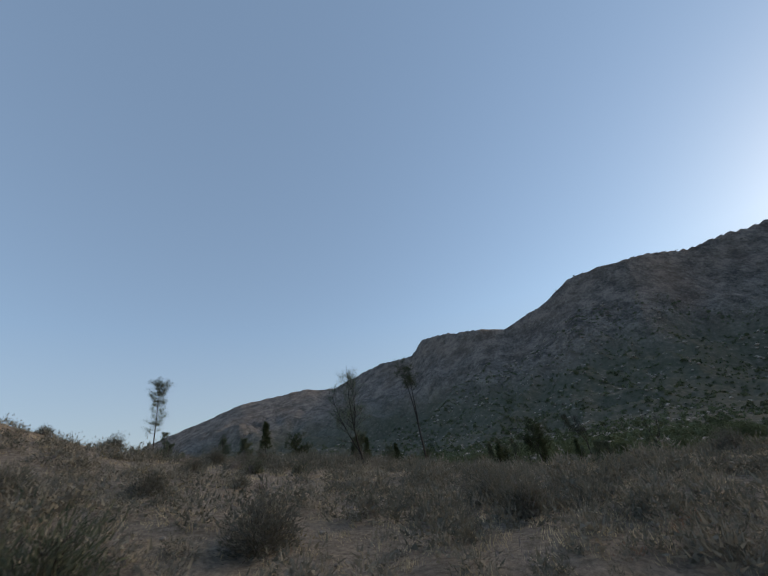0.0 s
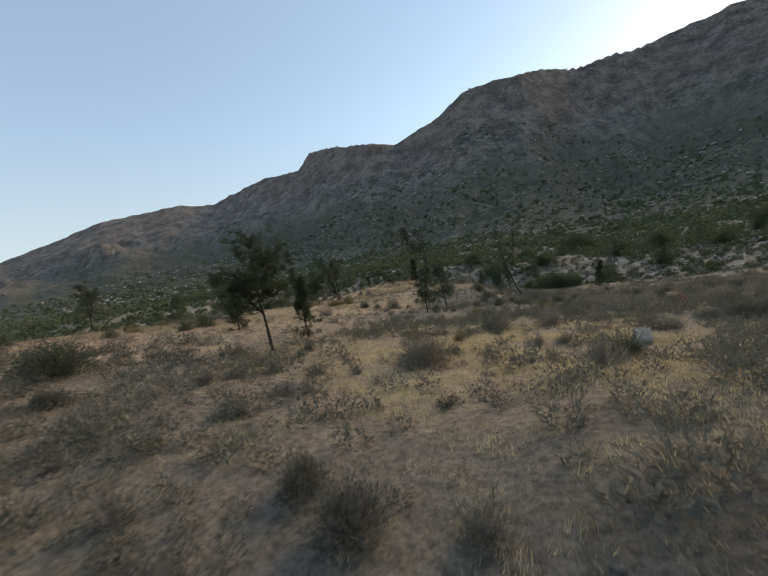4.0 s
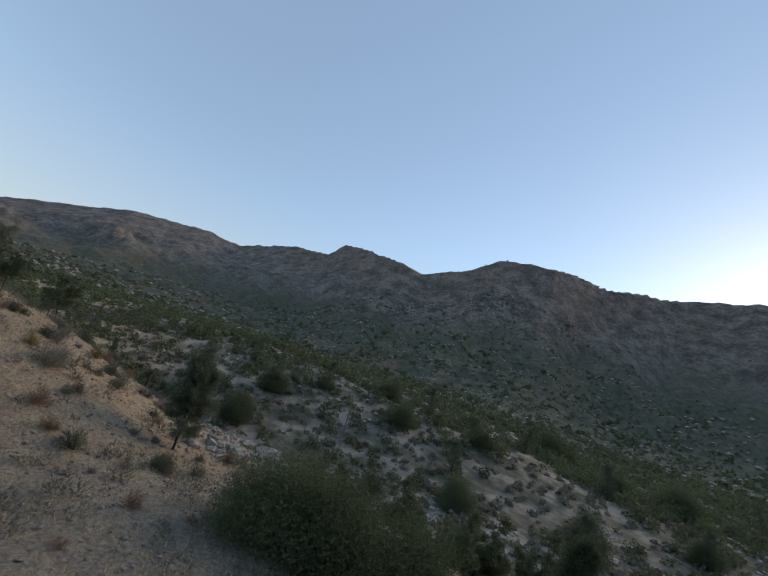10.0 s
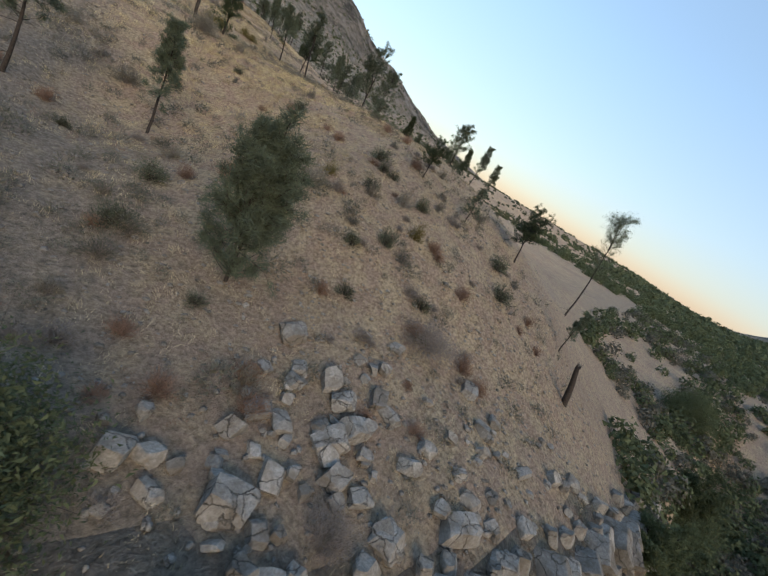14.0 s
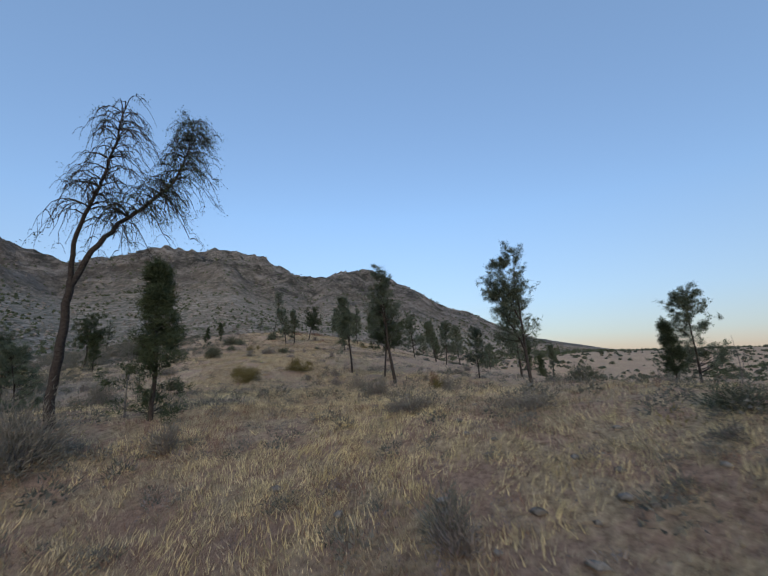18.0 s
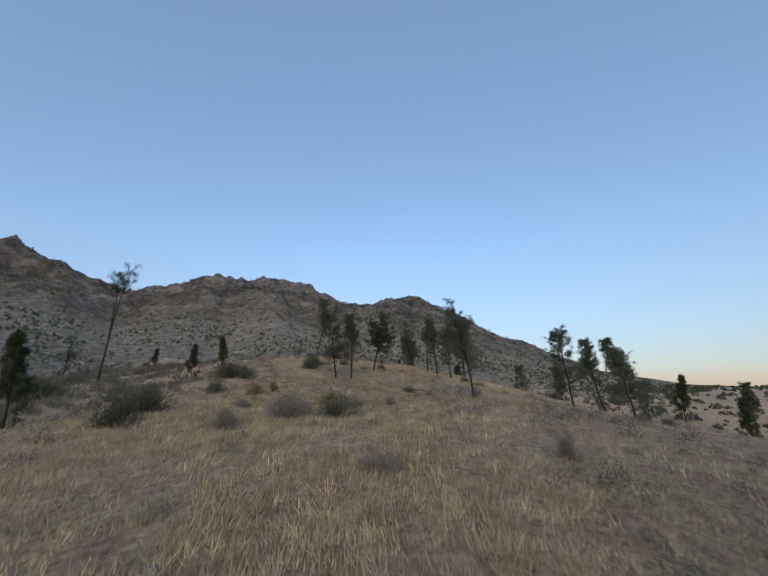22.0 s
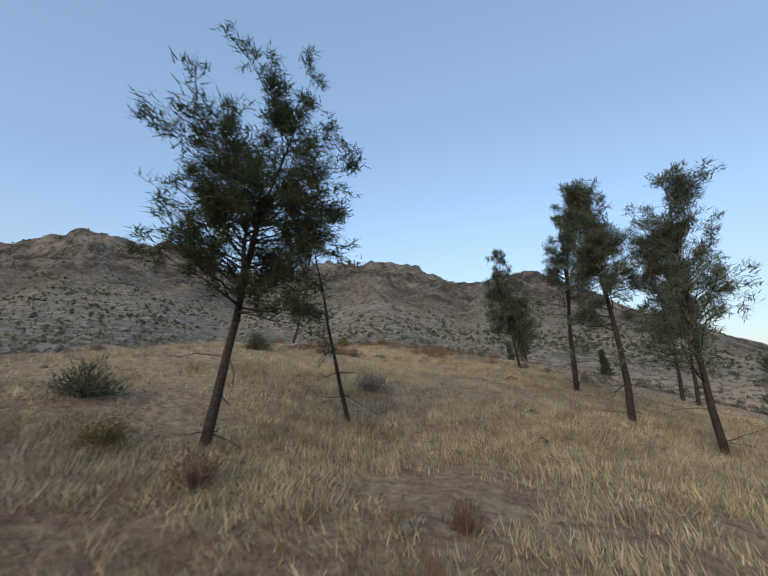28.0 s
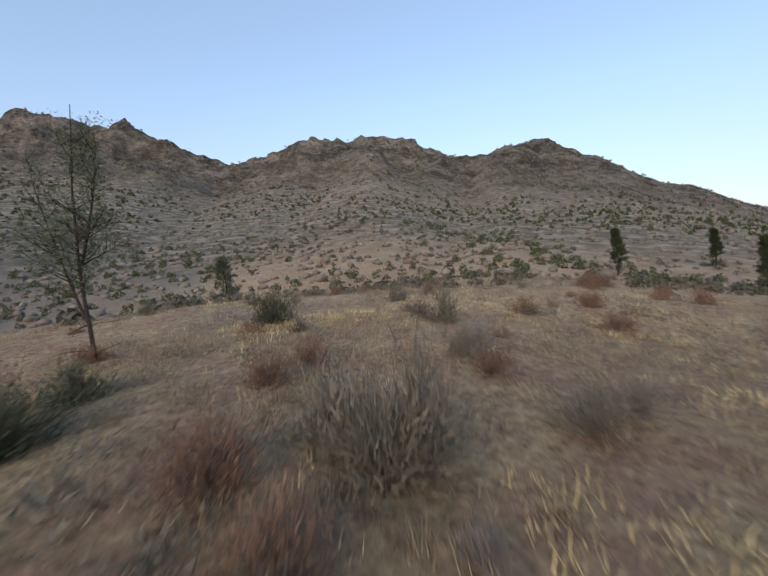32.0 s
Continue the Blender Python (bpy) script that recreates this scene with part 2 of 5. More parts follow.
def ground_material():
    m, n, l, b = material("hill_ground", 0.95)
    pos = n.new("ShaderNodeNewGeometry").outputs["Position"]
    zone = n.new("ShaderNodeAttribute")
    zone.attribute_name = "zone"
    sep = n.new("ShaderNodeSeparateColor")
    l.new(zone.outputs["Color"], sep.inputs["Color"])

    def noise_at(scale, detail=6.0, rough=0.6):
        x = node(n, "ShaderNodeTexNoise", Scale=scale, Detail=detail, Roughness=rough)
        l.new(pos, x.inputs["Vector"])
        return x.outputs["Fac"]

    # meadow: straw over red-brown soil with grit
    fine, mid, wide = noise_at(7.0, 8, 0.75), noise_at(1.1, 8, 0.7), noise_at(0.09, 5)
    soil = ramp(n, (0.32, (0.16, 0.106, 0.075)), (0.68, (0.56, 0.40, 0.285)))
    l.new(fine, soil.inputs["Fac"])
    straw = ramp(n, (0.32, (0.165, 0.12, 0.072)), (0.68, (0.68, 0.55, 0.35)))
    l.new(fine, straw.inputs["Fac"])
    cover = ramp(n, (0.44, (0, 0, 0)), (0.56, (1, 1, 1)))
    l.new(mid, cover.inputs["Fac"])
    meadow = mix(n, l, cover.outputs["Color"], soil.outputs["Color"], straw.outputs["Color"])
    grey = ramp(n, (0.45, (0, 0, 0)), (0.75, (0.6, 0.6, 0.6)))
    l.new(wide, grey.inputs["Fac"])
    meadow = mix(n, l, grey.outputs["Color"], meadow, (0.25, 0.185, 0.14))
    # sage field: grey litter and dark soil, little straw
    litter = ramp(n, (0.32, (0.085, 0.077, 0.063)), (0.68, (0.34, 0.295, 0.24)))
    l.new(fine, litter.inputs["Fac"])
    thin = ramp(n, (0.5, (0.06, 0.06, 0.06)), (0.66, (0.34, 0.34, 0.34)))
    l.new(mid, thin.inputs["Fac"])
    field = mix(n, l, thin.outputs["Color"], litter.outputs["Color"], meadow)
    meadow = mix(n, l, zone.outputs["Alpha"], meadow, field)
    # scrub flat: pale sand broken by low dark growth
    patch = ramp(n, (0.40, (0.27, 0.245, 0.205)), (0.5, (0.14, 0.13, 0.103)), (0.62, (0.06, 0.066, 0.045)))
    l.new(noise_at(0.16, 9, 0.7), patch.inputs["Fac"])
    # the far fan is thicker with brush than the flats near by
    away = n.new("ShaderNodeVectorMath")
    away.operation = "DISTANCE"
    away.inputs[1].default_value = (CX, CY, 0)
    l.new(pos, away.inputs[0])
    farther = n.new("ShaderNodeMapRange")
    farther.inputs["From Min"].default_value, farther.inputs["From Max"].default_value = 150, 330
    l.new(away.outputs["Value"], farther.inputs["Value"])
    thick = ramp(n, (0.33, (0.27, 0.235, 0.195)), (0.40, (0.115, 0.108, 0.084)), (0.6, (0.06, 0.068, 0.046)))
    l.new(noise_at(0.09, 10, 0.75), thick.inputs["Fac"])
    place = n.new("ShaderNodeSeparateXYZ")
    l.new(pos, place.inputs["Vector"])
    fan_side = n.new("ShaderNodeMapRange")
    fan_side.inputs["From Min"].default_value, fan_side.inputs["From Max"].default_value = -60, 60
    l.new(place.outputs["Y"], fan_side.inputs["Value"])
    on_fan = n.new("ShaderNodeMath")
    on_fan.operation = "MULTIPLY"
    l.new(farther.outputs["Result"], on_fan.inputs[0])
    l.new(fan_side.outputs["Result"], on_fan.inputs[1])
    flat = mix(n, l, on_fan.outputs[0], patch.outputs["Color"], thick.outputs["Color"])
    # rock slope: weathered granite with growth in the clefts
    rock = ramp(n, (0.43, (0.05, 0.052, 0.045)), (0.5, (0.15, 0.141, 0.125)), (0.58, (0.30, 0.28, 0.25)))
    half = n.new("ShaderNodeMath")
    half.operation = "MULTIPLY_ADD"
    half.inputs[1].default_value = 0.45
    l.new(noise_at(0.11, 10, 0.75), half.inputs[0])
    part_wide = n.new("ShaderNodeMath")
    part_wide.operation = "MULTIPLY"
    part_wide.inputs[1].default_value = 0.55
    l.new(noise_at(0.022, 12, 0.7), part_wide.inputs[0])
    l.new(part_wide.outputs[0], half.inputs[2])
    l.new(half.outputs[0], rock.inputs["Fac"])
    warm = ramp(n, (0.45, (0, 0, 0)), (0.7, (0.25, 0.25, 0.25)))
    l.new(noise_at(0.006, 4), warm.inputs["Fac"])
    rocky = mix(n, l, warm.outputs["Color"], rock.outputs["Color"], (0.25, 0.20, 0.16))
    col = mix(n, l, sep.outputs["Green"], meadow, flat)
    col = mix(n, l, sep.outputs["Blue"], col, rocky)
    # western range: paler rock tones, the lightening by distant haze put into the colour
    brush = ramp(n, (0.42, (0.10, 0.093, 0.087)), (0.5, (0.205, 0.182, 0.165)), (0.58, (0.34, 0.295, 0.257)))
    l.new(half.outputs[0], brush.inputs["Fac"])
    stained = mix(n, l, warm.outputs["Color"], brush.outputs["Color"], (0.30, 0.215, 0.155))
    col = mix(n, l, sep.outputs["Red"], col, stained)
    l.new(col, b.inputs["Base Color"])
    bp = node(n, "ShaderNodeBump", Strength=1.0, Distance=0.14)
    l.new(fine, bp.inputs["Height"])
    # ledges and clefts of the bare rock
    ledge = node(n, "ShaderNodeBump", Strength=1.0, Distance=30.0)
    depth = n.new("ShaderNodeMath")
    depth.operation = "MULTIPLY"
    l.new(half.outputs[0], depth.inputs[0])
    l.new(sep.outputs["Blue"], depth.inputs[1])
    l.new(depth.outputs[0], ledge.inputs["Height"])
    l.new(bp.outputs["Normal"], ledge.inputs["Normal"])
    l.new(ledge.outputs["Normal"], b.inputs["Normal"])
    return m


GROUND = ground_material()

# ---------------------------------------------------------------- the lie of the land
GRID = 20.0                         # control heights every twenty metres from (-90, -90)
HEIGHTS = (
    (-2.8, 2.0, 2.7, -1.6, -3.1, -2.2, -0.6, 1.6),
    (-3.2, 3.5, 6.3, 4.9, 3.3, -0.4, 0.2, 2.8),
    (-4.7, 2.3, 5.2, 5.7, 3.3, -0.2, 0.9, 3.6),
    (-8.3, -1.2, 3.8, 5.3, 1.3, -0.4, 1.1, 2.5),
    (-10.4, -3.9, -0.5, 2.7, -2.2, -0.9, -0.0, -0.1),
    (-10.3, -5.1, -2.4, 0.4, -3.2, -3.8, -3.8, -2.5),
    (-9.3, -6.0, -4.7, -1.4, -6.7, -5.3, -6.6, -4.0),
    (-8.3, -8.6, -6.5, 3.8, -7.3, -8.6, -9.4, -7.0),
    (-7.2, -12.2, -15.5, -14.0, -7.6, -8.5, -9.4, -4.8),
    (-5.7, -11.1, -16.7, -19.8, -16.0, -15.1, -11.7, -6.9),
    (-3.0, -6.4, -9.3, -11.7, -13.4, -13.6, -11.4, -8.4),
    (0.7, -0.8, -2.2, -4.3, -7.3, -9.1, -9.7, -9.3),
)
# mountains: direction (degrees to the left of +y), angle of the crest above the meadow
WEST_RANGE = ((290, 11), (300, 13), (305, 14.2), (310, 16.6), (315, 19.1), (320, 18.6), (327, 18.9), (335, 19.5), (341, 19.5), (343, 20.1),
              (345, 19.6), (352, 19.8), (358, 20.2), (362, 21.3), (368, 21.8), (373, 21.6), (377, 19.3), (381, 18), (384, 17.1), (388, 17.9),
              (393, 18.2), (397, 18), (399, 15.7), (404, 15.2), (408, 13.8), (412, 12.3))
FAR_RANGE = ((412, 12.3), (416, 12.6), (419, 12.2), (425, 11.2), (431, 8.8), (436, 6.9), (440, 3.8), (444, 1.8), (447, 0.0),
             (455, -0.9), (460, -0.9), (468, -0.9), (473, -0.9), (481, -0.2), (485, 0.7))
NORTH_RANGE = ((485, 0.7), (490, 1.7), (494, 3.2), (499, 5.8), (503, 7), (506, 9), (510, 10.4), (515, 11.8), (520, 12.3), (523, 11),
               (528, 13.3), (532, 14.4), (535, 15.6), (540, 15.4), (542.5, 14.2), (547, 14.3), (550, 13.1), (555, 11.3), (559, 12.5),
               (563, 14), (568, 14.5), (573, 14.3), (576, 13.8), (579, 12), (584, 11), (590, 10.8), (596, 12.4), (605, 10),
               (620, 7), (640, 8), (650, 11))
CREST = np.array(WEST_RANGE + FAR_RANGE[1:] + NORTH_RANGE[1:], float)
RANGE_AT = np.array(((290, 1800), (350, 1600), (365, 1250), (388, 1300), (410, 1900), (440, 2400), (447, 3600), (478, 3000),
                     (490, 1300), (505, 1000), (560, 1000), (600, 1150), (650, 1800)), float)
FOOT_AT = np.array(((290, 130), (330, 150), (400, 150), (447, 200), (480, 160), (500, 90), (530, 80), (600, 80), (640, 110), (650, 130)), float)


# single knolls and hollows: x, y, radius, height
KNOLLS = ((8.5, -50.5, 9, -1.1), (-30.3, -43.5, 5, -3.2), (-30.0, -51.0, 4.5, -2.6), (-15.5, 57, 8, -1.5), (-15.5, 44.5, 7, -2.6), (2.5, -21, 6, -1.4), (-40.4, -21.6, 4, -0.75), (-32.3, 18.5, 5, -0.5), (-35, 31, 4, -0.5), (-33.8, -13.8, 4, -0.45), (-14.6, 20.2, 4, -1.4), (-22.5, 60.5, 4, -0.6), (-14, -53, 6, 2.0), (-18, 48.5, 5, 0.9), (90, 50, 27, 27), (104, 20, 30, 12), (3.5, -14, 5, 0.7), (-5, 22, 6, 0.9), (-14, 30, 8, 2.3))


def value_noise(x, y, seed):
    """Smooth value noise on a unit lattice, -1 to 1, on arrays."""
    xi, yi = np.floor(x).astype(np.int64), np.floor(y).astype(np.int64)
    fx, fy = x - xi, y - yi
    fx, fy = fx * fx * fx * (fx * (fx * 6 - 15) + 10), fy * fy * fy * (fy * (fy * 6 - 15) + 10)

    def corner(a, b):
        h = (a * 374761393 + b * 668265263 + seed * 1442695041) & 0xFFFFFFFF
        h = ((h ^ (h >> 13)) * 1274126177) & 0xFFFFFFFF
        return ((h ^ (h >> 16)) & 0xFFFF) / 32767.5 - 1

    top = corner(xi, yi) * (1 - fx) + corner(xi + 1, yi) * fx
    low = corner(xi, yi + 1) * (1 - fx) + corner(xi + 1, yi + 1) * fx
    return top * (1 - fy) + low * fy


def fbm(x, y, octaves, seed, gain=0.5, ridged=False):
    total, amp = np.zeros_like(x), 1.0
    for o in range(octaves):
        v = value_noise(x * 2.0**o + 17.3 * o, y * 2.0**o - 9.1 * o, seed + o)
        total += amp * ((1 - 2 * np.abs(v)) if ridged else v)
        amp *= gain
    return total


def spline(u):
    u = np.abs(u)
    return np.where(u < 1, 2 / 3 - u**2 + u**3 / 2, np.where(u < 2, (2 - u) ** 3 / 6, 0))


def smooth(a, b, x):
    s = np.clip((x - a) / (b - a), 0, 1)
    return s * s * (3 - 2 * s)


BANK_X = (-60.0, -40.0, -20.0, -8.0, 5.0, 20.0, 40.0)
BANK_Y = (72.0, 70.0, 66.6, 62.5, 58.5, 60.0, 66.0)


def land(x, y):
    """Height of the ground at arrays x, y, and how far each spot is scrub flat and bare rock."""
    x, y = np.atleast_1d(np.asarray(x, float)), np.atleast_1d(np.asarray(y, float))
    shape = x.shape
    x, y = x.ravel(), y.ravel()
    gh = np.array(HEIGHTS)
    bx = spline((np.clip(x, -90, 50)[:, None] + 90) / GRID - np.arange(gh.shape[1]))
    by = spline((np.clip(y, -90, 130)[:, None] + 90) / GRID - np.arange(gh.shape[0]))
    bx /= bx.sum(1, keepdims=True)
    by /= by.sum(1, keepdims=True)
    z = np.einsum("ia,ab,ib->i", by, gh, bx)
    z += 0.22 * fbm(x / 7, y / 7, 3, 5) + 0.05 * fbm(x / 0.9, y / 0.9, 2, 9)
    for kx, ky, kr, kh in KNOLLS:
        z += kh * np.exp(-((x - kx) ** 2 + (y - ky) ** 2) / kr**2)
    # the rock bank above the ravine
    over = y - np.interp(x, BANK_X, BANK_Y) + 0.6 * value_noise(x / 2.3, y / 2.3, 71)
    z -= (1.7 + 1.9 * smooth(-30, -12, x) + 3.2 * smooth(15, 22, -x)) * smooth(0, 3.3, over) * (1 - smooth(74, 94, y)) * smooth(48, 24, x) * smooth(80, 60, -x)
    dx, dy = x - CX, y - CY
    r = np.hypot(dx, dy)
    a = np.degrees(np.arctan2(-dx, dy)) % 360
    a = np.where(a < 290, a + 360, a)
    crest = sum(np.interp(a + o, CREST[:, 0], CREST[:, 1]) for o in (-0.3, 0.0, 0.3)) / 3
    far = np.interp(a, RANGE_AT[:, 0], RANGE_AT[:, 1])
    foot = np.interp(a, FOOT_AT[:, 0], FOOT_AT[:, 1])
    s = (r - foot) / (far - foot)
    top = far * np.tan(np.radians(crest)) + 4
    power = np.interp(a, (290, 400, 420, 470, 492), (3.4, 3.4, 2.6, 2.0, 1.35))
    rise = np.where(s < 1, np.clip(s, 0, 1) ** power, 1 - 0.55 * smooth(0, 1.2, s - 1))
    peak = np.clip(top, 0, 400) / 250
    crag = smooth(0.35, 0.85, s) * (1 - 0.96 * smooth(0.72, 0.93, s))
    rough = fbm(dx / 260, dy / 260, 6, 21, 0.52, True)
    z = z + top * rise + crag * rough * 34 * np.clip(peak, 0.1, 1.2)
    z += smooth(0.3, 0.55, s) * (1 - smooth(0.84, 0.95, s)) * 9.0 * fbm(dx / 75, dy / 75, 4, 27, 0.55, True) * np.clip(peak, 0.1, 1)
    z += smooth(0.93, 1.0, s) * (2.2 * fbm(dx / 18, dy / 18, 3, 33) + 3.2 * fbm(dx / 55, dy / 55, 2, 37)) * np.clip(peak, 0.1, 1)
    scrub = smooth(0.0, 0.12, s) * np.interp(a, (436, 446, 486, 496), (1.0, 0.35, 0.35, 0.9))
    valley = smooth(66, 84, y + 0.25 * x) * smooth(140, 120, -x)
    scrub = np.maximum(scrub, valley)
    late = np.interp(a, (290, 410, 480), (0.42, 0.42, 0.0))
    rock = smooth(0.25 + late, 0.7 + 0.6 * late, s + 0.06 * rough)
    rock = np.maximum(rock, 0.25 * smooth(-1.5, 0.5, over) * smooth(6, 4, over) * smooth(-6, -11, x) * smooth(44, 34, -x))
    return z.reshape(shape), scrub.reshape(shape), rock.reshape(shape)


def clearing(x, y):
    """How far a spot lies in the straw clearing of the sage field."""
    return np.exp(-((((x + 2.0) / 7.5) ** 2 + ((y + 5.0) / 8.5) ** 2) ** 2))


def height(x, y):
    return float(land(x, y)[0][0])


def mesh_from(name, verts, faces, mat, flat=True):
    me = bpy.data.meshes.new(name)
    verts = np.asarray(verts, np.float32)
    faces = np.asarray(faces, np.int32)
    me.vertices.add(len(verts))
    me.vertices.foreach_set("co", verts.ravel())
    k = faces.shape[1]
    me.loops.add(faces.size)
    me.loops.foreach_set("vertex_index", faces.ravel())
    me.polygons.add(len(faces))
    me.polygons.foreach_set("loop_start", np.arange(0, faces.size, k, dtype=np.int32))
    if not flat:
        me.polygons.foreach_set("use_smooth", np.ones(len(faces), bool))
    me.update(calc_edges=True)
    me.materials.append(mat)
    return me


def build_ground():
    turn = np.radians(np.concatenate((np.linspace(-72, 240, 720), np.linspace(240, 288, 40)[1:-1])))
    rings = np.concatenate((np.array((0.004,)), np.arange(0.5, 140, 0.7), 140 * 1.0155 ** np.arange(0, 228)))
    rr, aa = np.meshgrid(rings, turn, indexing="ij")
    x, y = CX - rr * np.sin(aa), CY + rr * np.cos(aa)
    z, scrub, rock = land(x, y)
    nr, na = rr.shape
    verts = np.stack([x, y, z], -1).reshape(-1, 3)
    i = np.arange(nr - 1)[:, None] * na + np.arange(na)[None]
    j = np.arange(nr - 1)[:, None] * na + (np.arange(na)[None] + 1) % na
    faces = np.stack([i, i + na, j + na, j], -1).reshape(-1, 4)
    me = mesh_from("ground", verts, faces, GROUND, flat=False)
    col = me.color_attributes.new("zone", "FLOAT_COLOR", "POINT")
    rgba = np.zeros((len(verts), 4), np.float32)
    side = np.degrees(aa).ravel()
    rgba[:, 0] = 0.92 * smooth(95, 60, side) * rock.ravel() * smooth(90, 140, rr.ravel())
    rgba[:, 1], rgba[:, 2] = scrub.ravel(), rock.ravel()
    fx, fy = x.ravel(), y.ravel()
    rgba[:, 3] = np.maximum(smooth(-20, -9, fx + 2 * value_noise(fx / 3, fy / 3, 81)), 0.55 * smooth(36, 50, fy)) * (1 - 0.85 * clearing(fx, fy))
    col.data.foreach_set("color", rgba.ravel())
    return tagged(new("ground", me), "dry grassy hillside running into scrub flats and bare rocky mountains", "ground", kind="structure")


build_ground()

# ---------------------------------------------------------------- building helpers
UP = np.array((0.0, 0.0, 1.0))


def part(name, me, parent, label=""):
    ob = new(name, me)
    ob.parent = parent
    return tagged(ob, label)


class Soup:
    """Triangles gathered from many small pieces."""

    def __init__(self):
        self.v, self.f, self.n = [], [], 0

    def add(self, verts, faces):
        self.v.append(np.asarray(verts, float).reshape(-1, 3))
        self.f.append(np.asarray(faces, int).reshape(-1, 3) + self.n)
        self.n += len(self.v[-1])

    def tube(self, path, radii, sides=6):
        path = np.asarray(path, float)
        k = len(path)
        ahead = np.gradient(path, axis=0)
        ahead /= np.linalg.norm(ahead, axis=1)[:, None] + 1e-9
        side = np.cross(ahead, np.array((0.31, 0.87, 0.38)))
        side /= np.linalg.norm(side, axis=1)[:, None] + 1e-9
        other = np.cross(ahead, side)
        turn = np.arange(sides) * 2 * np.pi / sides
        ring = side[:, None] * np.cos(turn)[None, :, None] + other[:, None] * np.sin(turn)[None, :, None]
        verts = path[:, None] + ring * np.asarray(radii, float)[:, None, None]
        i = np.arange(k - 1)[:, None] * sides + np.arange(sides)
        j = np.arange(k - 1)[:, None] * sides + (np.arange(sides) + 1) % sides
        self.add(verts, np.concatenate([np.stack([i, j, j + sides], -1).reshape(-1, 3), np.stack([i, j + sides, i + sides], -1).reshape(-1, 3)]))

    def blades(self, base, way, length, width, rng, bend=0.0):
        """Thin pointed blades: one triangle each."""
        base, way = np.asarray(base, float), np.asarray(way, float)
        k = len(base)
        side = np.cross(way, rng.normal(size=(k, 3)))
        side /= np.linalg.norm(side, axis=1)[:, None] + 1e-9
        tip = base + way * np.reshape(length, (-1, 1))
        w = np.reshape(width, (-1, 1)) / 2
        verts = np.stack([base - side * w, base + side * w, tip], 1)
        self.add(verts, np.arange(3 * k).reshape(-1, 3))

    def leaves(self, centre, size, rng, slim=0.5):
        """Small leaves turned every way: one triangle each."""
        k = len(centre)
        a = rng.normal(size=(k, 3))
        a /= np.linalg.norm(a, axis=1)[:, None]
        b = np.cross(a, rng.normal(size=(k, 3)))
        b /= np.linalg.norm(b, axis=1)[:, None] + 1e-9
        s = np.reshape(size, (-1, 1))
        verts = np.stack([centre - a * s * 0.5, centre + b * s * slim * 0.5 + a * s * 0.1, centre + a * s * 0.5], 1)
        self.add(verts, np.arange(3 * k).reshape(-1, 3))

    def shell(self, centre, out, size, rng, loose=0.5):
        """Leaf clumps lying roughly along a rounded outside: one ragged triangle each."""
        k = len(centre)
        n = unit(out + rng.normal(size=(k, 3)) * loose)
        a = unit(np.cross(n, rng.normal(size=(k, 3))))
        b = np.cross(n, a)
        s = np.reshape(size, (-1, 1))
        verts = np.stack([centre - a * s * 0.5 - b * s * 0.25, centre + a * s * 0.5 - b * s * 0.25, centre + b * s * rng.uniform(0.4, 0.8, (k, 1))], 1)
        self.add(verts, np.arange(3 * k).reshape(-1, 3))

    def mesh(self, name, mat, flat=True):
        return mesh_from(name, np.concatenate(self.v), np.concatenate(self.f), mat, flat)


def unit(v):
    return v / (np.linalg.norm(v, axis=-1, keepdims=True) + 1e-9)


def bent(start, way, length, rng, steps=5, wander=0.18, lift=0.0):
    """A wandering line from start."""
    pts, d = [np.array(start, float)], unit(np.array(way, float))
    for _ in range(steps):
        d = unit(d + rng.normal(size=3) * wander + UP * lift)
        pts.append(pts[-1] + d * length / steps)
    return np.array(pts)


# ---------------------------------------------------------------- trees
PINES, OPEN = "pines on the hillside", "open trees"


